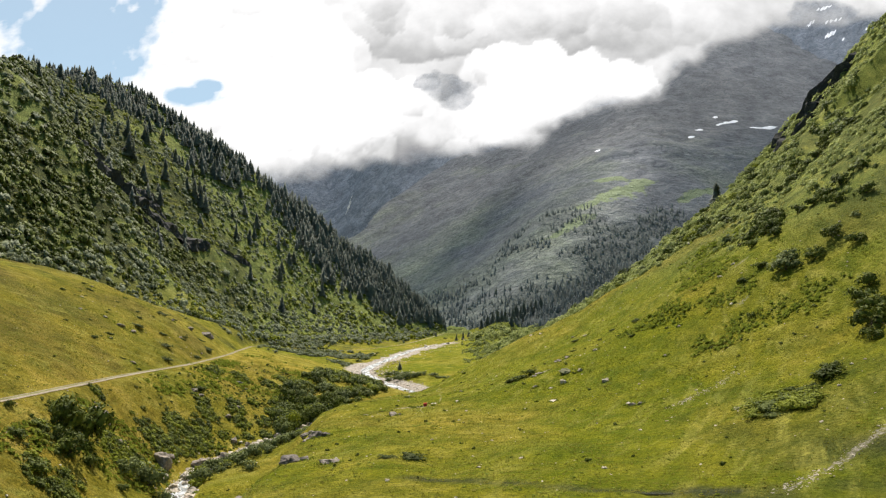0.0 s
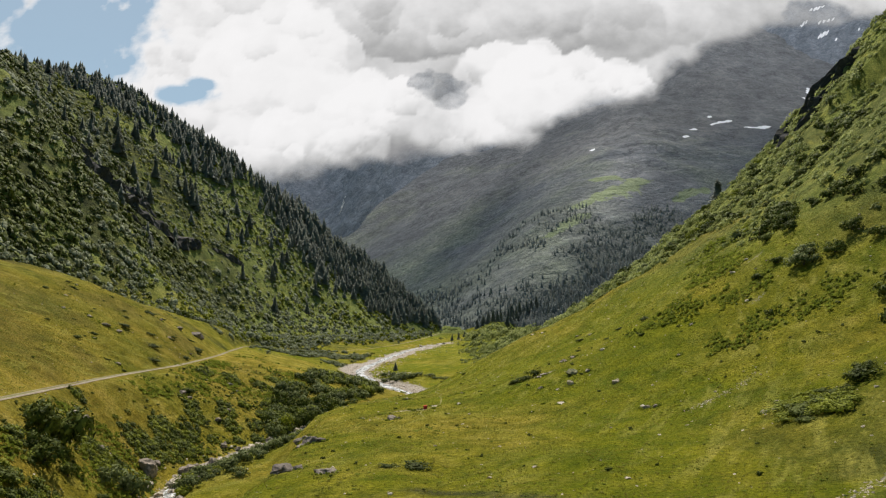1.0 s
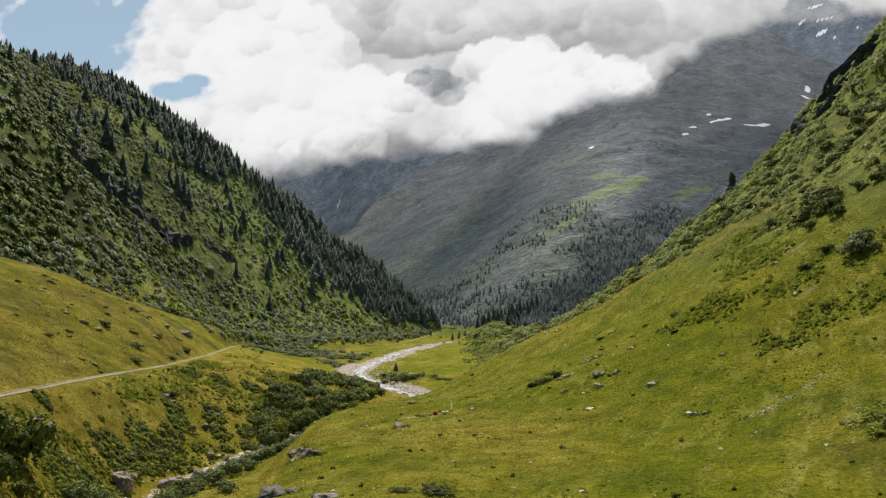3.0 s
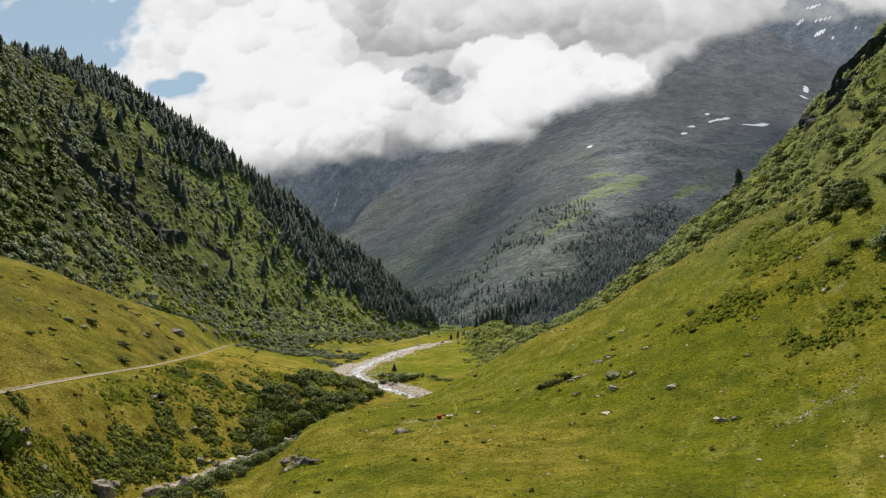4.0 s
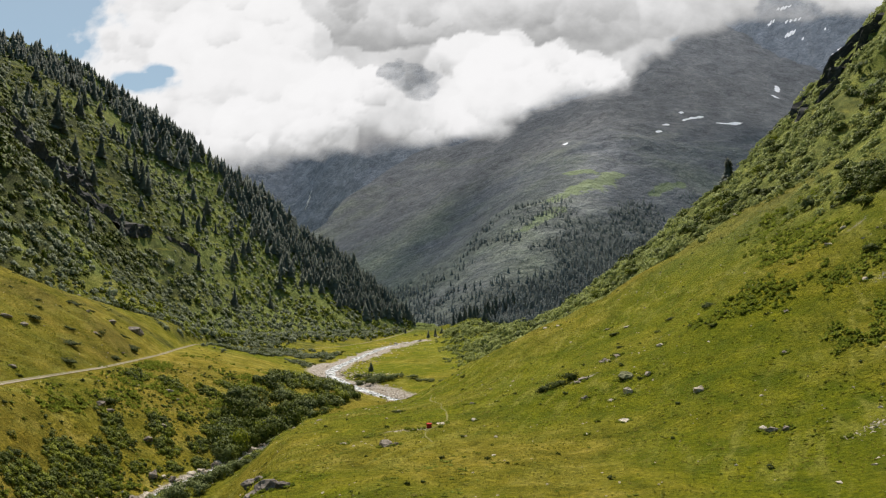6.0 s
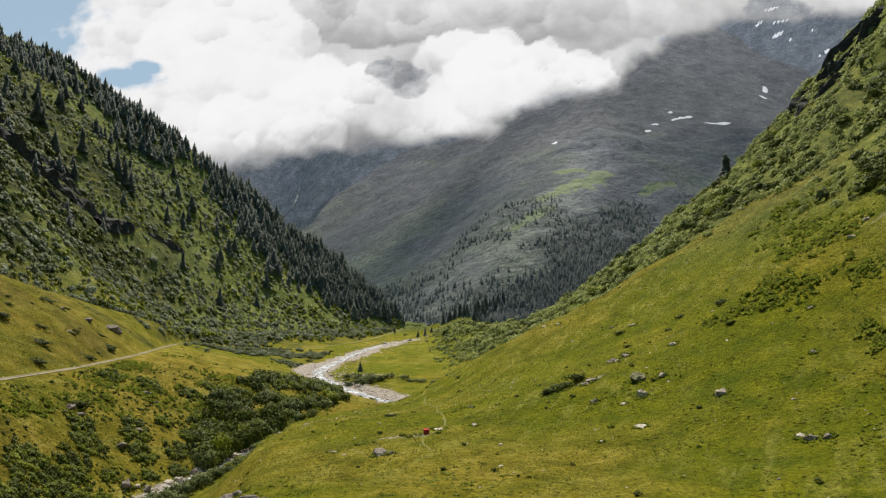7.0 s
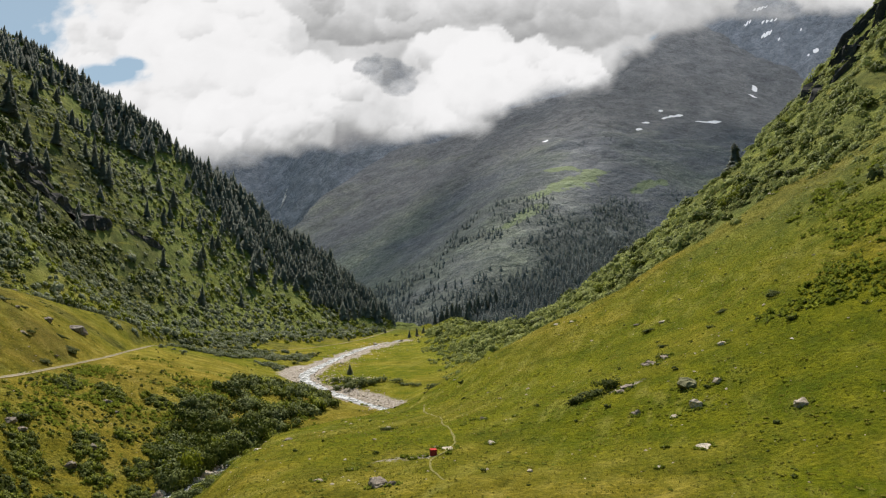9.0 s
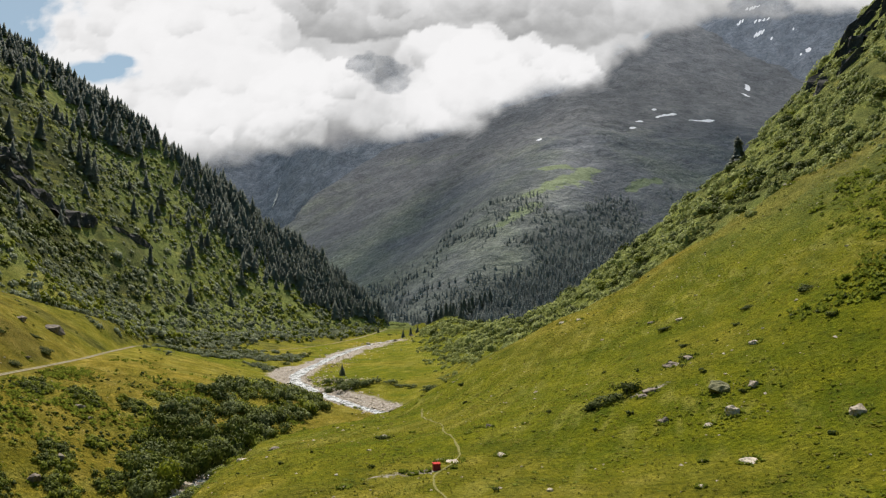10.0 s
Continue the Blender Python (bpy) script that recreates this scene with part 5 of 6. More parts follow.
bx, by = np.array([62, 90, 74, 92])[leg], np.array([104, 121, 169, 180])[leg]
xx, yy = ax + (bx - ax) * t + rng.normal(0, 0.9, n), ay + (by - ay) * t + rng.normal(0, 0.9, n)
rr = rng.uniform(0.07, 0.2, n) + 0.22 * rng.uniform(0, 1, n) ** 5
strew("scree_stones", PEBBLES, on_ground(xx, yy, 0.02), np.stack([rr, rr, rr * 0.7], 1), STONE, "pale scree stones in shallow gullies", "stones")
xx, yy = spread(9500, -150, 125, 100, 330, lambda x, y, d, s, off: np.where(off > 8, 0.12 + 0.4 * step(0.1, 0.45, fbm(x, y, 18, 3, 107)) * (s > 20), 0))
rr = rng.uniform(0.10, 0.26, len(xx)) + 0.4 * rng.uniform(0, 1, len(xx)) ** 7
strew("meadow_stones", PEBBLES, on_ground(xx, yy, 0.02), np.stack([rr, rr, rr * 0.7], 1), STONE, "small pale stones scattered in the grass", "stones")


# ---- trees and bushes that stand apart ----
def spruce_thing(model):
    base = new("spruce")
    part("trunk", mesh_from("trunk", *trunk_shape(0.022, 0.9), BARK), base, "brown bark trunk")
    part("crown", leafy("crown", conifer(*model), SPRUCE), base)
    return tagged(base, "dark green pointed spruce on the hillside", "tree", "spruces")


TREES = [spruce_thing(m) for m in ((101, 22, 9, 0.31, 0.25), (102, 20, 9, 0.28, 0.3), (103, 24, 9, 0.34, 0.25))]


def plant(model, x, y, wide, tall, turn, label="", group="", sink=0.1):
    e = 0.6 * wide
    hs = ground(np.array([x, x - e, x + e, x, x]), np.array([y, y, y, y - e, y + e]))[0]
    m = pose(x, y, float(hs[0]) - sink, 0, 0, turn)
    if tall < 3.2 * wide and wide < 7:
        m = Matrix.Translation((x, y, float(hs[0]) - sink)) @ Matrix(((1, 0, 0, 0), (0, 1, 0, 0), (float(np.clip(0.4 * (hs[2] - hs[1]) / e, -0.7, 0.7)), float(np.clip(0.4 * (hs[4] - hs[3]) / e, -0.7, 0.7)), 1, 0), (0, 0, 0, 1))) @ Matrix.Rotation(radians(turn), 4, "Z")
    ob = copy_thing(model, m @ Matrix.Diagonal((wide, wide, tall, 1)))
    return tagged(ob, label, "", group)


def retire(models):
    """Takes the models away after they have been copied."""
    for m in models:
        for o in (*m.children_recursive, m):
            bpy.data.objects.remove(o)


plant(TREES[2], 192, 495.5, 23, 16.0, 10, "solitary dark spruce on the hillside skyline", "lone spruces", 0.8)
for k, (x, y, h) in enumerate(((-22, 471, 5.8), (18, 772, 8), (25, 780, 9), (31, 776, 7), (-4, 800, 6), (50, 897, 13), (57, 890, 15), (64, 912, 17), (72, 935, 19), (68, 945, 16), (80, 968, 20), (87, 1000, 19), (94, 985, 17), (100, 1030, 20), (106, 1052, 21), (97, 1060, 18), (116, 1080, 20), (122, 1092, 22), (112, 1100, 19), (134, 1105, 20), (142, 1112, 18), (150, 1118, 20), (82, 1020, 16), (60, 930, 14))):
    plant(TREES[k % 3], x, y, h * 1.1, h, 40 * k, "small dark spruce on the valley floor", "valley spruces")
x, y = spread(2600, -380, 20, 560, 880, lambda x, y, d, s, off: np.where((x < river_x(y)) & (d > 30), 0.07 * step(-220, -60, y - np.interp(-x, [-p[0] for p in LEFT_CREST], [p[1] for p in LEFT_CREST]))
                                                                          * (y < np.interp(-x, [-p[0] for p in LEFT_CREST], [p[1] for p in LEFT_CREST])), 0))
for k, (px, py) in enumerate(zip(x[:80], y[:80])):
    h = rng.uniform(10, 20)
    plant(TREES[k % 3], float(px), float(py), h * rng.uniform(0.8, 1.05), h, rng.uniform(0, 360), group="slope spruces", sink=0.3)
for k, (x, y, h) in enumerate(((-287, 664, 19), (-284, 668, 14), (-235, 714, 18), (-231, 716, 15), (-240, 712, 16), (-262, 690, 17), (-250, 650, 13), (-205, 735, 14), (-180, 700, 12), (-268, 655, 15), (-300, 690, 17), (-310, 660, 14))):
    plant(TREES[k % 3], x, y, h * 1.15, h * 1.3, 70 * k, group="slope spruces", sink=0.3)
retire(TREES)


def bush_model(leaf, seed, tall, leaves, size, label, stems=5, name="bush"):
    base = new(name)
    part("foliage", leafy("foliage", shrub(seed, leaves, 12, size, tall, crisp=0.9), leaf), base)
    vs, fs, n = [], [], 0
    r = np.random.default_rng(seed)
    for _ in range(stems):
        v, f = trunk_shape(0.03, 0.55 * tall, 5)
        a, l = r.uniform(0, 6.28), r.uniform(0.3, 0.8)
        v = v + np.stack([v[:, 2] * l * math.cos(a), v[:, 2] * l * math.sin(a), 0 * v[:, 2]], 1)
        vs.append(v)
        fs.append(f + n)
        n += len(v)
    part("stems", mesh_from("stems", np.concatenate(vs), np.concatenate(fs), BARK), base, "thin brown stems")
    return tagged(base, label, name)


GREY = [bush_model(SALLOW, 110 + k, 1.0, 540, 0.092, "grey green willow bush with dense foliage") for k in range(3)]
LUSH = [bush_model(GREEN_SHRUB, 150 + k, 1.0, 540, 0.092, "leafy bright green bush with dense foliage") for k in range(3)]
DARK = [bush_model(ALDER, 120 + k, 1.0, 540, 0.092, "dark green alder bush with dense foliage") for k in range(4)]
LOW = [bush_model(JUNIPER, 130 + k, 0.7, 480, 0.1, "low spreading dark juniper in the turf", name="juniper") for k in range(3)]
for k, (x, y, r, tall) in enumerate(((102.6, 205.0, 4.0, 0.95), (105.6, 208.0, 3.4, 0.95), (-66.5, 187.0, 3.8, 1.5), (-60.5, 183.0, 2.6, 1.3), (-70.0, 181.0, 2.8, 1.3), (118.0, 250.0, 2.6, 1.1), (-50.5, 216.0, 2.4, 1.1), (-52.0, 222.0, 2.0, 1.0), (-49.0, 228.0, 2.5, 1.1), (-46.0, 233.0, 2.0, 1.0), (-47.0, 240.0, 2.3, 1.1),
                                     (-45.5, 247.0, 2.5, 1.1), (-44.0, 254.0, 2.2, 1.0), (-46.0, 210.0, 2.2, 1.0),
                                     (-19.0, 419.0, 3.2, 1.0), (-13.5, 420.0, 3.6, 1.0), (-25.0, 424.0, 2.8, 0.9), (-7.0, 428.0, 3.0, 0.7), (0.0, 425.0, 3.0, 0.6), (-21.5, 430.0, 3.0, 0.9), (8.0, 415.0, 2.4, 0.8),
                                     (-16.5, 424.0, 3.4, 0.9), (-10.0, 423.0, 3.0, 0.9), (4.0, 421.0, 2.6, 0.6), (-26.5, 436.0, 2.6, 1.0), (13.0, 398.0, 2.6, 0.9), (15.5, 404.0, 2.2, 0.9))):
    near = 205 < y < 280 and x < -30
    plant(GREY[k % 3], x - 1.5 * near, y, r * (1.3 if near else 1.05), r * tall * (1.25 if near else 1), 53 * k, group="willow bushes")
for k, (x, y, r, tall) in enumerate(((-77.5, 176.5, 5.0, 1.7), (-80.0, 170.0, 4.6, 1.5), (-73.5, 160.5, 3.6, 1.4), (-76.5, 163.5, 2.6, 1.3), (-71.0, 165.5, 2.2, 1.2), (-66.0, 170.0, 1.6, 1.0), (-85.5, 158.0, 1.4, 1.2), (-79.0, 150.0, 2.4, 0.7), (-73.0, 146.0, 2.6, 0.8), (-66.0, 143.0, 2.2, 0.8),
                                     (98.5, 158.0, 4.2, 1.2), (103.0, 163.0, 3.8, 1.2), (104.0, 171.5, 3.4, 1.1), (109.0, 176.0, 3.0, 1.1), (95.5, 152.0, 2.4, 1.0), (88.5, 195.6, 1.3, 1.2), (104.0, 230.5, 2.2, 1.1), (106.8, 236.0, 1.8, 1.0), (111.8, 237.5, 2.8, 1.1),
                                     (114.5, 241.0, 2.4, 1.1), (110.7, 248.5, 2.2, 1.0), (121.0, 262.0, 2.6, 1.0), (124.0, 270.0, 2.8, 1.0), (127.0, 222.0, 3.4, 1.0), (112.0, 232.0, 3.2, 1.0), (109.5, 226.0, 2.6, 1.0), (116.0, 238.0, 3.0, 1.1), (121.0, 246.0, 2.8, 1.0), (100.0, 214.0, 1.9, 1.0), (133.0, 216.0, 3.2, 1.0), (118.0, 196.0, 3.0, 1.0),
                                     (131.8, 398.0, 4.6, 1.0), (155.0, 407.0, 4.4, 1.0), (175.0, 471.0, 4.0, 1.0), (197.8, 446.0, 4.2, 1.1), (153.5, 372.0, 4.0, 1.0), (160.2, 369.0, 3.6, 1.0), (138.5, 424.0, 3.6, 1.0), (191.7, 380.0, 4.4, 1.0), (212.0, 386.0, 4.6, 1.0), (117.1, 252.0, 3.8, 1.0), (121.5, 250.5, 3.6, 1.0), (113.0, 247.5, 3.2, 1.0),
                                     (168.0, 366.0, 3.0, 0.9), (151.0, 310.0, 2.6, 0.9), (155.0, 308.0, 3.2, 0.9), (158.5, 307.0, 2.4, 0.9), (162.0, 308.0, 3.2, 0.9), (167.0, 310.0, 3.4, 0.9), (172.0, 312.0, 2.8, 0.9), (179.0, 316.0, 3.4, 0.9), (185.0, 312.0, 3.6, 0.9),
                                     (123.5, 239.5, 3.2, 0.9), (126.0, 234.0, 3.0, 0.9), (129.5, 232.0, 3.6, 0.9), (134.0, 232.0, 3.8, 1.0), (115.5, 243.5, 3.6, 1.0), (94.1, 213.6, 1.6, 1.1), (109.6, 202.0, 3.2, 1.0), (116.5, 205.0, 3.4, 1.0))):
    plant(DARK[k % 4], x, y, r, r * tall, 71 * k, group="dark bushes")
for k, (x, y, r, tall) in enumerate(((81.0, 142.0, 2.8, 0.7), (76.5, 140.0, 1.3, 0.7), (84.0, 146.0, 1.8, 0.7), (30.6, 230.4, 2.2, 0.6), (33.4, 231.4, 1.9, 0.9), (28.2, 229.6, 1.7, 0.6), (26.6, 229.9, 1.0, 0.7),
                                     (22.1, 237.3, 0.5, 0.9), (63.7, 223.6, 0.9, 0.9), (44.6, 216.0, 0.6, 0.9), (-4.8, 244.8, 1.4, 0.5), (46.0, 238.2, 1.2, 0.6), (54.0, 266.0, 1.4, 0.4), (50.0, 247.0, 0.9, 0.6), (58.0, 243.5, 0.8, 0.6), (64.0, 250.0, 1.2, 0.5), (69.0, 239.0, 1.6, 0.5),
                                     (15.0, 300.0, 0.7, 1.0), (-80.5, 263.5, 2.2, 0.7), (-107.0, 300.0, 2.6, 0.4), (-112.0, 312.0, 2.0, 0.4), (-100.0, 318.0, 1.8, 0.5), (-118.0, 300.0, 2.4, 0.4), (-104.0, 345.0, 1.8, 0.5), (-110.0, 352.0, 2.0, 0.4), (-125.0, 345.0, 2.4, 0.4), (-101.0, 285.0, 2.2, 0.4),
                                     (2.0, 130.5, 2.2, 0.35), (-2.5, 131.0, 1.6, 0.35))):
    plant(LOW[k % 3], x, y, r * 1.2, r * tall * 1.4, 97 * k, group="juniper mats")
mat_rng = np.random.default_rng(31)
for k in range(26):
    a, q = 2.4 * k, (k + 0.5) ** 0.5 / 5.1
    r = mat_rng.uniform(1.5, 2.9)
    plant((LUSH[k % 3], DARK[k % 4])[k % 4 == 0], 70.5 + 6.6 * q * math.cos(a) + 1.2 * q * math.sin(a), 138.5 + 7.0 * q * math.sin(a), r, r * mat_rng.uniform(0.4, 0.6), 71 * k, "low spreading green alder in a dense mat", "low alder mat")
for k, (cx, cy) in enumerate(((-146, 318), (-160, 362), (-170, 340), (-118, 262), (-128, 280), (-112, 330), (-135, 322), (-150, 345), (-140, 300), (-122, 352), (-158, 380), (-132, 385), (-105, 250), (-150, 400))):
    for _ in range(3):
        x, y, r = cx + mat_rng.normal(0, 5), cy + mat_rng.normal(0, 6), mat_rng.uniform(0.8, 2.0)
        plant((LOW[(k + _) % 3], DARK[(k + _) % 4])[_ % 2], float(x), float(y), r * 0.85, r * 0.62, mat_rng.uniform(0, 360), "low dark bush on the grassy slope", "slope bushes", 0.2)
    rock(float(cx + mat_rng.normal(0, 6)), float(cy + mat_rng.normal(0, 6)), float(mat_rng.uniform(0.7, 1.6)), DARK_STONE, 0.45, 80 * k, k % 8, 0.35, label=BROWN, group="slope rocks")
# willows that overhang the stream
for k, y in enumerate(np.arange(205, 262, 1.45)):
    r = mat_rng.uniform(1.4, 2.1)
    plant(LUSH[k % 3] if k % 4 == 0 else GREY[k % 3], float(river_x(y)) + (3.2, 5.4, 7.8)[k % 3] + mat_rng.uniform(-0.6, 0.8), float(y), r, r * 0.95, 67 * k, group="willow bushes")
for k, y in enumerate((196, 199.5, 203, 206, 209.5, 213, 216, 257, 260, 263, 266.5, 270, 273, 276, 279, 282.5, 286, 289, 292, 296, 300)):
    r = rng.uniform(1.8, 2.2) if 250 < y < 284 else rng.uniform(2.3, 3.3)
    plant(GREY[k % 3] if k % 3 else LUSH[k % 3], float(river_x(y)) + rng.uniform(2.6, 5.5), float(y), r, r * rng.uniform(0.9, 1.3), 67 * k, group="willow bushes")
# alder thicket on the stream bank
n, made = 0, 0
while made < 84 and n < 4000:
    n += 1
    y = rng.uniform(267, 318)
    x = rng.uniform(np.interp(y, (267, 276, 296, 318, 352, 400), (-52, -55, -58, -61, -57, -47)), np.interp(y, (267, 296, 310, 330, 360, 400), (-50, -43, -33, -28, -22, -34)))
    if abs(x - float(river_x(y))) < 2.6 or fbm(np.array([x]), np.array([y]), 16, 2, 111)[0] < -0.6:
        continue
    r = rng.uniform(1.7, 4.1)
    plant((DARK[made % 4] if made % 5 < 4 else LUSH[made % 3], GREY[made % 3])[int(rng.uniform() < 0.15 + 0.5 * step(300, 360, y))], float(x), float(y), r, r * rng.uniform(0.9, 1.85), rng.uniform(0, 360), group="stream thicket")
    made += 1
for k, (x, y, r) in enumerate(((145.0, 402.0, 4.6), (149.0, 399.0, 4.2), (150.5, 406.0, 4.8), (143.0, 410.0, 3.8), (120.0, 410.0, 4.0), (108.0, 420.0, 3.6), (113.0, 404.0, 3.4), (205.0, 470.0, 4.6), (211.0, 476.0, 4.2), (178.0, 428.0, 3.8), (98.0, 398.0, 3.6), (84.0, 392.0, 3.4), (92.0, 430.0, 3.8), (70.0, 384.0, 3.0))):
    plant((LUSH[k % 3], GREY[k % 3])[k % 3 == 1], x, y, r, r * 0.95, 83 * k, group="slope bushes beyond the rib")
retire(GREY + DARK + LOW + LUSH)


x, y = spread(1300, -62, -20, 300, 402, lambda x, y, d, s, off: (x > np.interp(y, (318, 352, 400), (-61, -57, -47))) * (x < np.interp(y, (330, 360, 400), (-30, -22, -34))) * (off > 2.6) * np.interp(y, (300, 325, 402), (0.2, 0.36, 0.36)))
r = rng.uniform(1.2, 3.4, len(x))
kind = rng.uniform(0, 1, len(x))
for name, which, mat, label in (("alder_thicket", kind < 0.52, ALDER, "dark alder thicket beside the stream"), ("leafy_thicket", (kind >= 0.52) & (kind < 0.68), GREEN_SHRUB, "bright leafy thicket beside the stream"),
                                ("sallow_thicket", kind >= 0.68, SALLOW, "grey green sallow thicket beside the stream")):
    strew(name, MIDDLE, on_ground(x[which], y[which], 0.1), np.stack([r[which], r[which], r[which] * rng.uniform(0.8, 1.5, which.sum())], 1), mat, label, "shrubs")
x, y = spread(2600, 5, 190, 600, 985, lambda x, y, d, s, off: (off > 12) * (np.hypot(x - 20, y - 776) > 12) * step(0.05, 0.35, fbm(x, y, 22, 3, 139) + 0.012 * np.maximum(s - 20, 0)) * 0.6)
r = rng.uniform(0.7, 2.2, len(x))
strew("valley_shrubs", SHRUBS, on_ground(x, y, 0.05), np.stack([r, r, r], 1), PALE_SHRUB, "scattered green shrubs on the valley floor", "shrubs")


# ---- herbs and grass ----
def dock_density(x, y, d, s, off):
    hill = 0 * x
    for cx, cy, rx, ry in ((92, 238, 9, 16), (73, 227, 12, 9), (81, 195, 11, 9), (90, 214, 8, 9), (98, 188, 10, 9), (95, 254, 7, 12), (105, 274, 8, 13), (113, 271, 6, 8)):
        hill = np.maximum(hill, step(1.15, 0.5, np.hypot((x - cx) / rx, (y - cy) / ry) + 0.5 * fbm(x, y, 10, 3, 121)))
    hill = hill * step(-0.45, 0.1, fbm(x, y, 4.5, 2, 122))
    bank = (x < river_x(y)) * (x > track_x(y) + 4) * step(3, 7, off) * step(0.02, 0.3, fbm(x, y, 12, 3, 123)) * step(400, 330, y)
    return np.clip(hill + 0.8 * bank, 0, 1)


x, y = spread(75000, -95, 135, 110, 400, dock_density)
r = rng.uniform(0.35, 1.1, len(x))
strew("dock_patches", DOCKS, on_ground(x, y, 0.03), np.stack([r, r, r * 1.3], 1), DOCK, "patches of broad-leaved green herbs on the slope", "plants")
CLUMPS = ((-71, 224, 8), (-75.5, 231, 7), (-67.5, 233, 6), (-73, 214, 6), (-77, 217, 8), (-71, 241, 7), (-70, 229, 5), (-77, 186, 6), (-74, 192, 7), (-73, 252, 6), (-68, 270, 6), (-59, 271, 5), (-77, 256, 5), (-86, 301, 6), (-78, 308, 7), (-64, 327, 7), (-58, 285, 7), (-60, 298, 7),
          (-68, 313, 6), (-82, 175, 7), (-78, 160, 8), (-70, 150, 8), (-88, 205, 3), (-66, 284, 4), (-64, 262, 4), (-56, 262, 3), (-54, 272, 3), (-52, 280, 3.5), (-66, 246, 3), (-60, 254, 3))


def clumped(x, y, d, s, off):
    c = 0 * x
    for cx, cy, cr in CLUMPS:
        c = np.maximum(c, step(1.1, 0.55, np.hypot((x - cx) / (0.68 * cr), (y - cy) / (0.88 * cr)) + 0.55 * fbm(x, y, 5, 3, 128)))
    return c * (off > 2.4)


x, y = spread(17000, -98, -45, 140, 345, clumped)
r = rng.uniform(0.5, 1.45, len(x))
dark = rng.uniform(0, 1, len(x)) < 0.58
for name, which, mat, label in (("bank_thicket", ~dark, GREEN_SHRUB, "leafy green herbs and brambles on the stream bank"), ("bank_alder", dark, ALDER, "dark low alder growth on the stream bank")):
    strew(name, LEAFY, on_ground(x[which], y[which], 0.05), np.stack([r[which], r[which], r[which] * rng.uniform(0.8, 1.3, which.sum())], 1), mat, label, "shrubs")
x, y = spread(9000, 50, 130, 165, 312, lambda x, y, d, s, off: (s > 55) * dock_density(x, y, d, s, off) * step(0.0, 0.35, fbm(x, y, 6, 2, 136)) * 0.5)
r = rng.uniform(0.3, 0.85, len(x))
strew("slope_herbs", SHRUBS, on_ground(x, y, 0.05), np.stack([r, r, r * 0.8], 1), GREEN_SHRUB, "lush green leafy herbs on the sunny slope", "plants")
x, y = spread(9000, -100, -45, 170, 350, lambda x, y, d, s, off: (x > track_x(y) + 3) * (x < river_x(y) - 4) * (0.04 + 0.6 * step(0.12, 0.4, fbm(x, y, 7, 3, 145) + 0.3 * fbm(x, y, 30, 2, 146) - 0.5 * np.exp(-((x + 86) / 10) ** 2 - ((y - 226) / 18) ** 2))))
r = rng.uniform(0.3, 0.95, len(x))
dark = rng.uniform(0, 1, len(x)) < 0.5
for name, which, mat, label in (("bank_herbs", ~dark, GREEN_SHRUB, "small leafy weeds dotted over the stream bank"), ("bank_heather", dark, JUNIPER, "small dark heather tussocks dotted over the stream bank")):
    strew(name, SHRUBS, on_ground(x[which], y[which], 0.05), np.stack([r[which], r[which], r[which] * 0.85], 1), mat, label, "plants")
# grey shrubs along the foot of the hill and by the upper stream
x, y = spread(5200, -190, 40, 430, 800, lambda x, y, d, s, off: (x < river_x(y) - 8) * (d < 6) * step(-50, -4, d + 14 * fbm(x, y, 18, 3, 137)) * step(-0.1, 0.25, fbm(x, y, 12, 3, 138)) * (np.abs(x - track_x(y)) > 4))
r = rng.uniform(1.0, 2.9, len(x))
strew("foot_scrub", LEAFY, on_ground(x, y, 0.05), np.stack([r, r, r * 0.9], 1), WILLOW, "grey green scrub along the slope foot", "shrubs")
x, y = spread(2600, -128, -45, 478, 600, lambda x, y, d, s, off: (off > 13) * (np.abs(x - track_x(y)) > 5) * step(482, 497, y + 0.2 * (x + 60)) * step(600, 570, y) * step(-0.25, 0.15, fbm(x, y, 17, 3, 147)) * 0.8)
r = rng.uniform(0.9, 2.6, len(x))
kind = rng.uniform(0, 1, len(x))
for name, which, mat, label in (("flat_willows", kind < 0.6, WILLOW, "grey green willow scrub on the flat below the hill"), ("flat_alders", kind >= 0.6, ALDER, "dark alder scrub on the flat below the hill")):
    strew(name, LEAFY, on_ground(x[which], y[which], 0.05), np.stack([r[which], r[which], r[which] * 0.9], 1), mat, label, "shrubs")
x, y = spread(1500, 20, 75, 345, 620, lambda x, y, d, s, off: step(6, 16, s) * step(52, 30, s) * step(0, 0.3, fbm(x, y, 16, 3, 135) + 0.12))
r = rng.uniform(0.7, 1.9, len(x))
strew("slope_willows", LEAFY, on_ground(x, y, 0.05), np.stack([r, r, r * 0.95], 1), PALE_SHRUB, "pale green willow scrub at the slope foot", "shrubs")
x, y = spread(18000, -210, 135, 110, 470, lambda x, y, d, s, off: 0.8 * dock_density(x, y, d, s, off) * (s > 40) * step(0.0, 0.35, fbm(x, y, 5, 2, 134)) + np.where(off > 7, 0.02 + 0.05 * step(10, 40, s) * step(-0.1, 0.3, fbm(x, y, 30, 2, 133)), 0))
r = rng.uniform(0.35, 0.9, len(x))
strew("dwarf_shrubs", SHRUBS, on_ground(x, y, 0.05), np.stack([r, r, r * 0.8], 1), JUNIPER, "small dark dwarf shrubs dotted over the slopes", "shrubs")
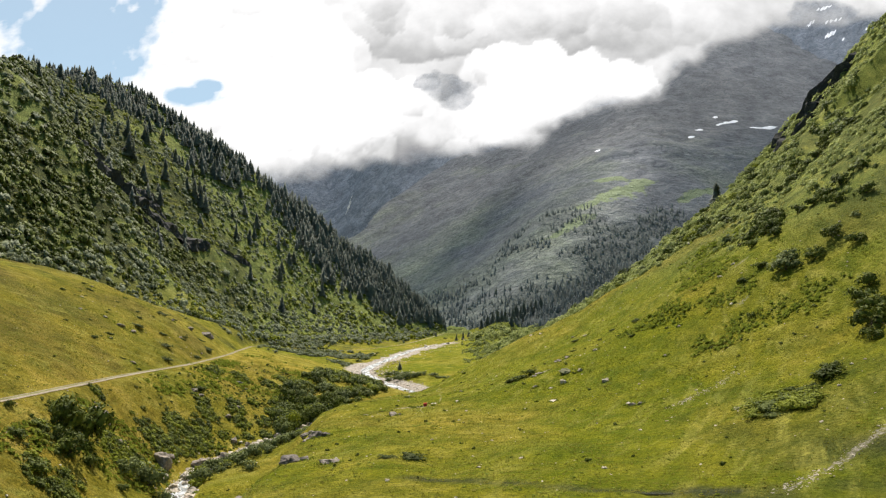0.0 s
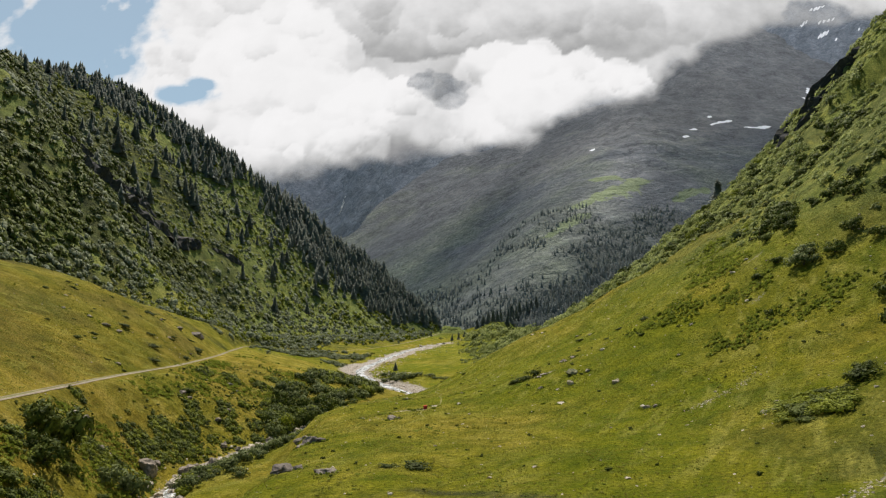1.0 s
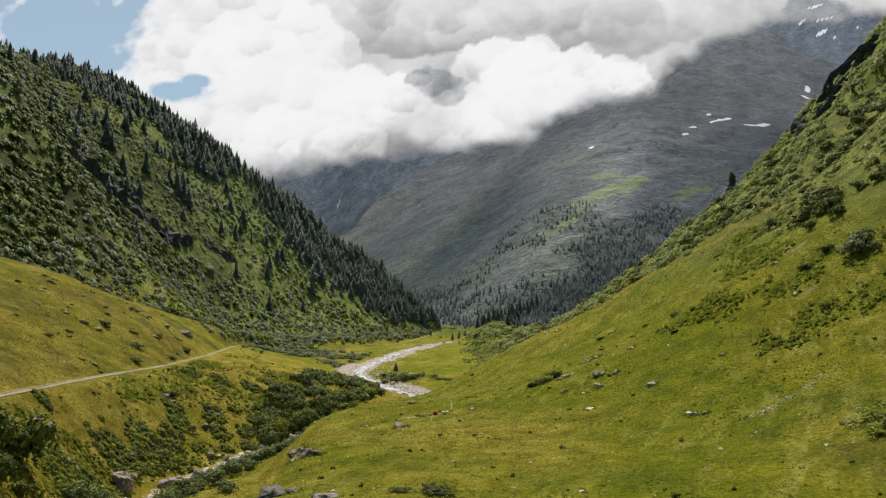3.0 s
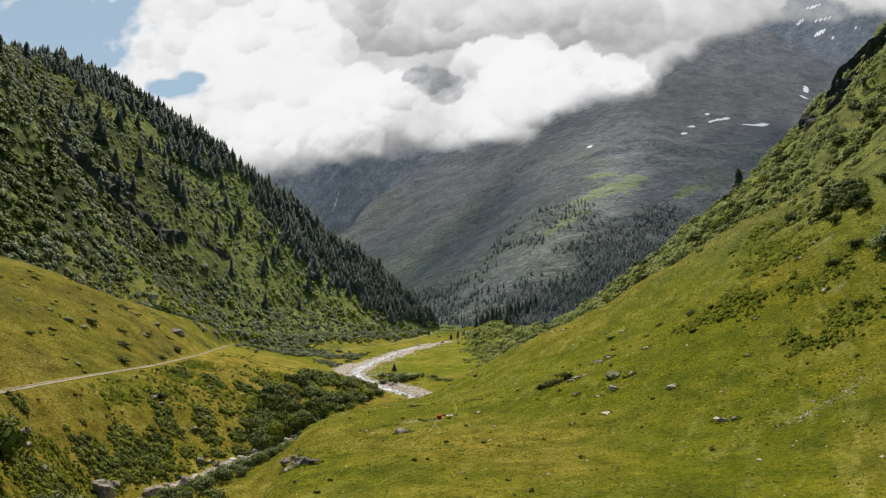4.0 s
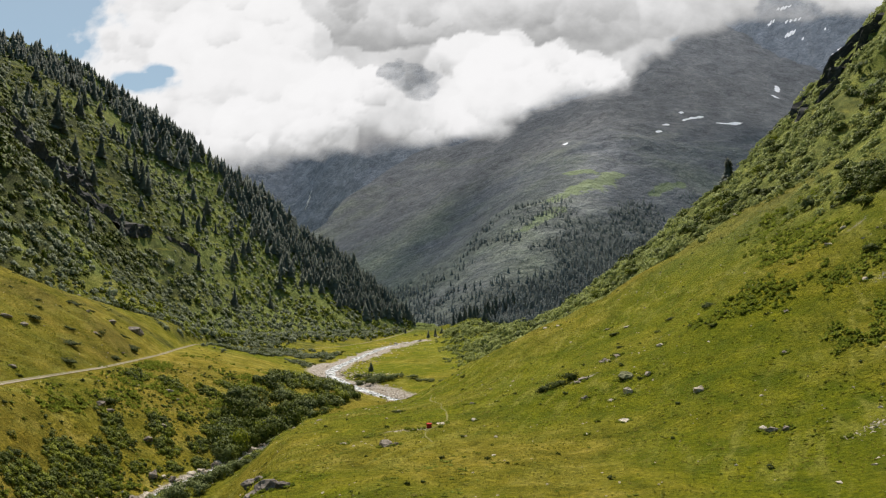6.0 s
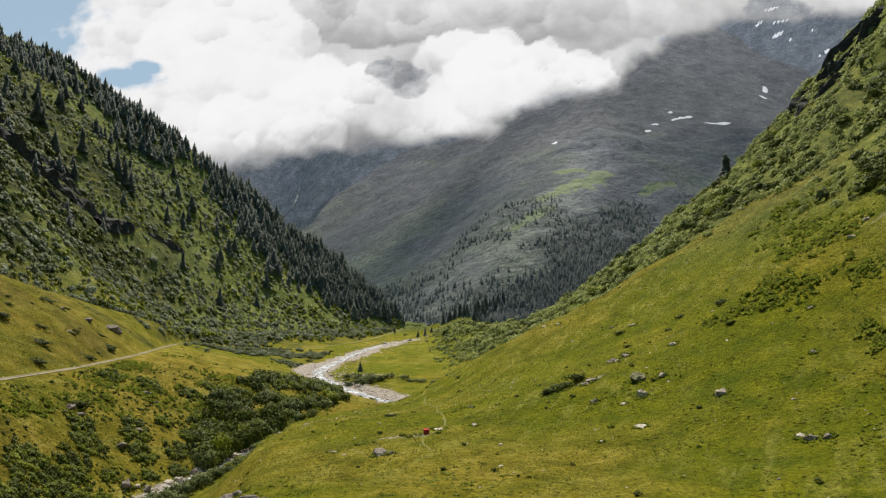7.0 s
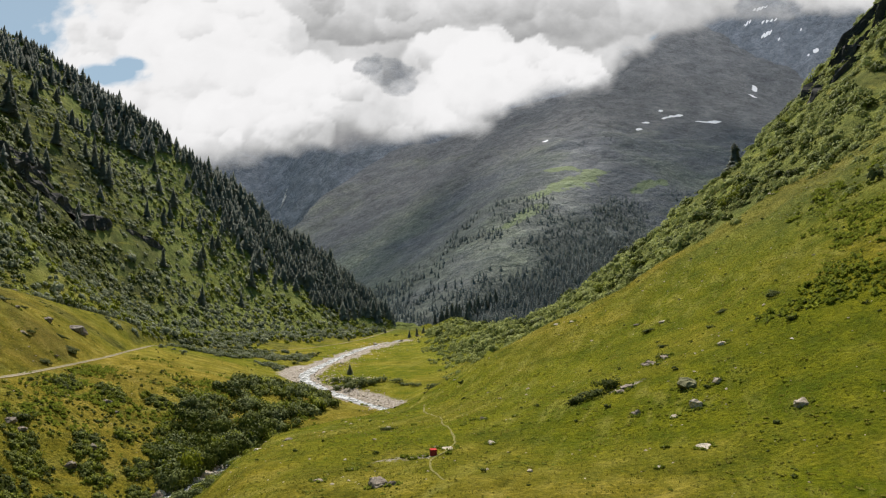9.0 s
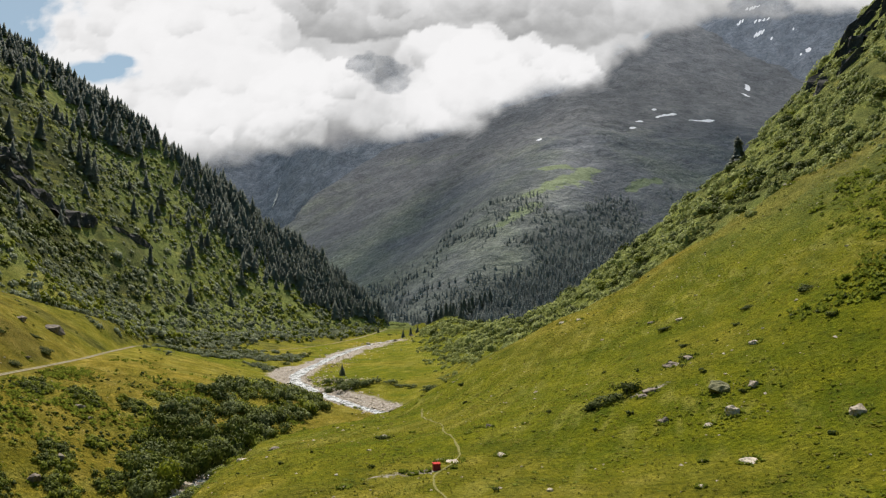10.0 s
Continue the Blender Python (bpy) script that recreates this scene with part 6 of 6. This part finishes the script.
x, y = spread(85000, -150, 130, 92, 340, lambda x, y, d, s, off: np.where((off > 6) & (np.abs(x - track_x(y)) > 2.2) & (np.abs(x) < 0.64 * y + 12), 0.35 + 0.65 * step(-0.2, 0.35, fbm(x, y, 12, 3, 125)), 0))
r = rng.uniform(0.1, 0.27, len(x))
herbs = np.random.default_rng(77)
hx, hy = herbs.uniform(-150, 140, 60000), herbs.uniform(95, 345, 60000)
_, hd, hs, hoff = ground(hx, hy, False)
keep = herbs.uniform(0, 1, len(hx)) < np.where((hoff > 6) & (np.abs(hx - track_x(hy)) > 2.5) & (np.abs(hx) < 0.64 * hy + 12), 0.06 + 0.5 * step(0.12, 0.5, fbm(hx, hy, 9, 3, 141) + 0.4 * fbm(hx, hy, 45, 2, 142)), 0)
hx, hy = hx[keep], hy[keep]
hr = herbs.uniform(0.16, 0.5, len(hx))
pale = herbs.uniform(0, 1, len(hx)) < 0.45
for name, which, mat, label in (("meadow_herbs", ~pale, DOCK, "low green herbs growing through the meadow grass"), ("dry_tussocks", pale, TUFT, "pale dry grass tussocks in the meadow")):
    strew(name, DOCKS, on_ground(hx[which], hy[which], 0.03), np.stack([hr[which] * 1.2, hr[which] * 1.2, hr[which] * 0.7], 1), mat, label, "grass")
strew("grass_tufts", TUFTS, on_ground(x, y, 0.02), np.stack([r * 1.2, r * 1.2, r], 1), TUFT, "dry yellow green grass tufts in the meadow", "grass")


feet = np.array(ROCK_FEET)
feet = np.repeat(feet[feet[:, 2] < 3], 34, axis=0)
a = rng.uniform(0, 6.283, len(feet))
q = feet[:, 2] * rng.uniform(0.75, 1.15, len(feet))
x, y = feet[:, 0] + np.cos(a) * q, feet[:, 1] + 0.85 * np.sin(a) * q
r = rng.uniform(0.2, 0.5, len(x))
strew("rock_grass", TUFTS, on_ground(x, y, 0.02), np.stack([r * 1.1, r * 1.1, r], 1), DOCK, "long green grass round the feet of boulders", "grass")


# ---- the red box by the footpath ----
def bevelled_box(name, sx, sy, sz, mat, bevel=0.03, slant=0.0):
    bm = bmesh.new()
    bmesh.ops.create_cube(bm, size=1)
    for v in bm.verts:
        v.co = Vector((v.co.x * sx, v.co.y * sy, (v.co.z + 0.5) * sz + slant * (v.co.y > 0) * (v.co.z > 0)))
    bmesh.ops.bevel(bm, geom=bm.edges[:], offset=bevel, segments=2, affect="EDGES")
    me = bpy.data.meshes.new(name)
    bm.to_mesh(me)
    bm.free()
    me.materials.append(mat)
    return me


box = new("storage_box")
box.matrix_world = pose(1.5, 213.6, float(ground(np.array([1.5]), np.array([213.6]))[0][0]) - 0.08, 0, 0, 8) @ Matrix.Scale(0.74, 4)
part("body", bevelled_box("body", 1.25, 1.0, 1.05, SHADED_RED), box)
lid = part("lid", bevelled_box("lid", 1.36, 1.12, 0.16, RED, 0.04, 0.14), box, "sloping lid in brighter red for the sunlit top")
lid.location = (0, 0, 1.05)
for k in (-1, 1):
    hinge = part("strap", bevelled_box("strap", 0.07, 0.03, 0.55, SHADED_RED, 0.008), box)
    hinge.location = (0.4 * k, -0.515, 0.45)
tagged(box, "small bright red metal box standing in the meadow", "box")
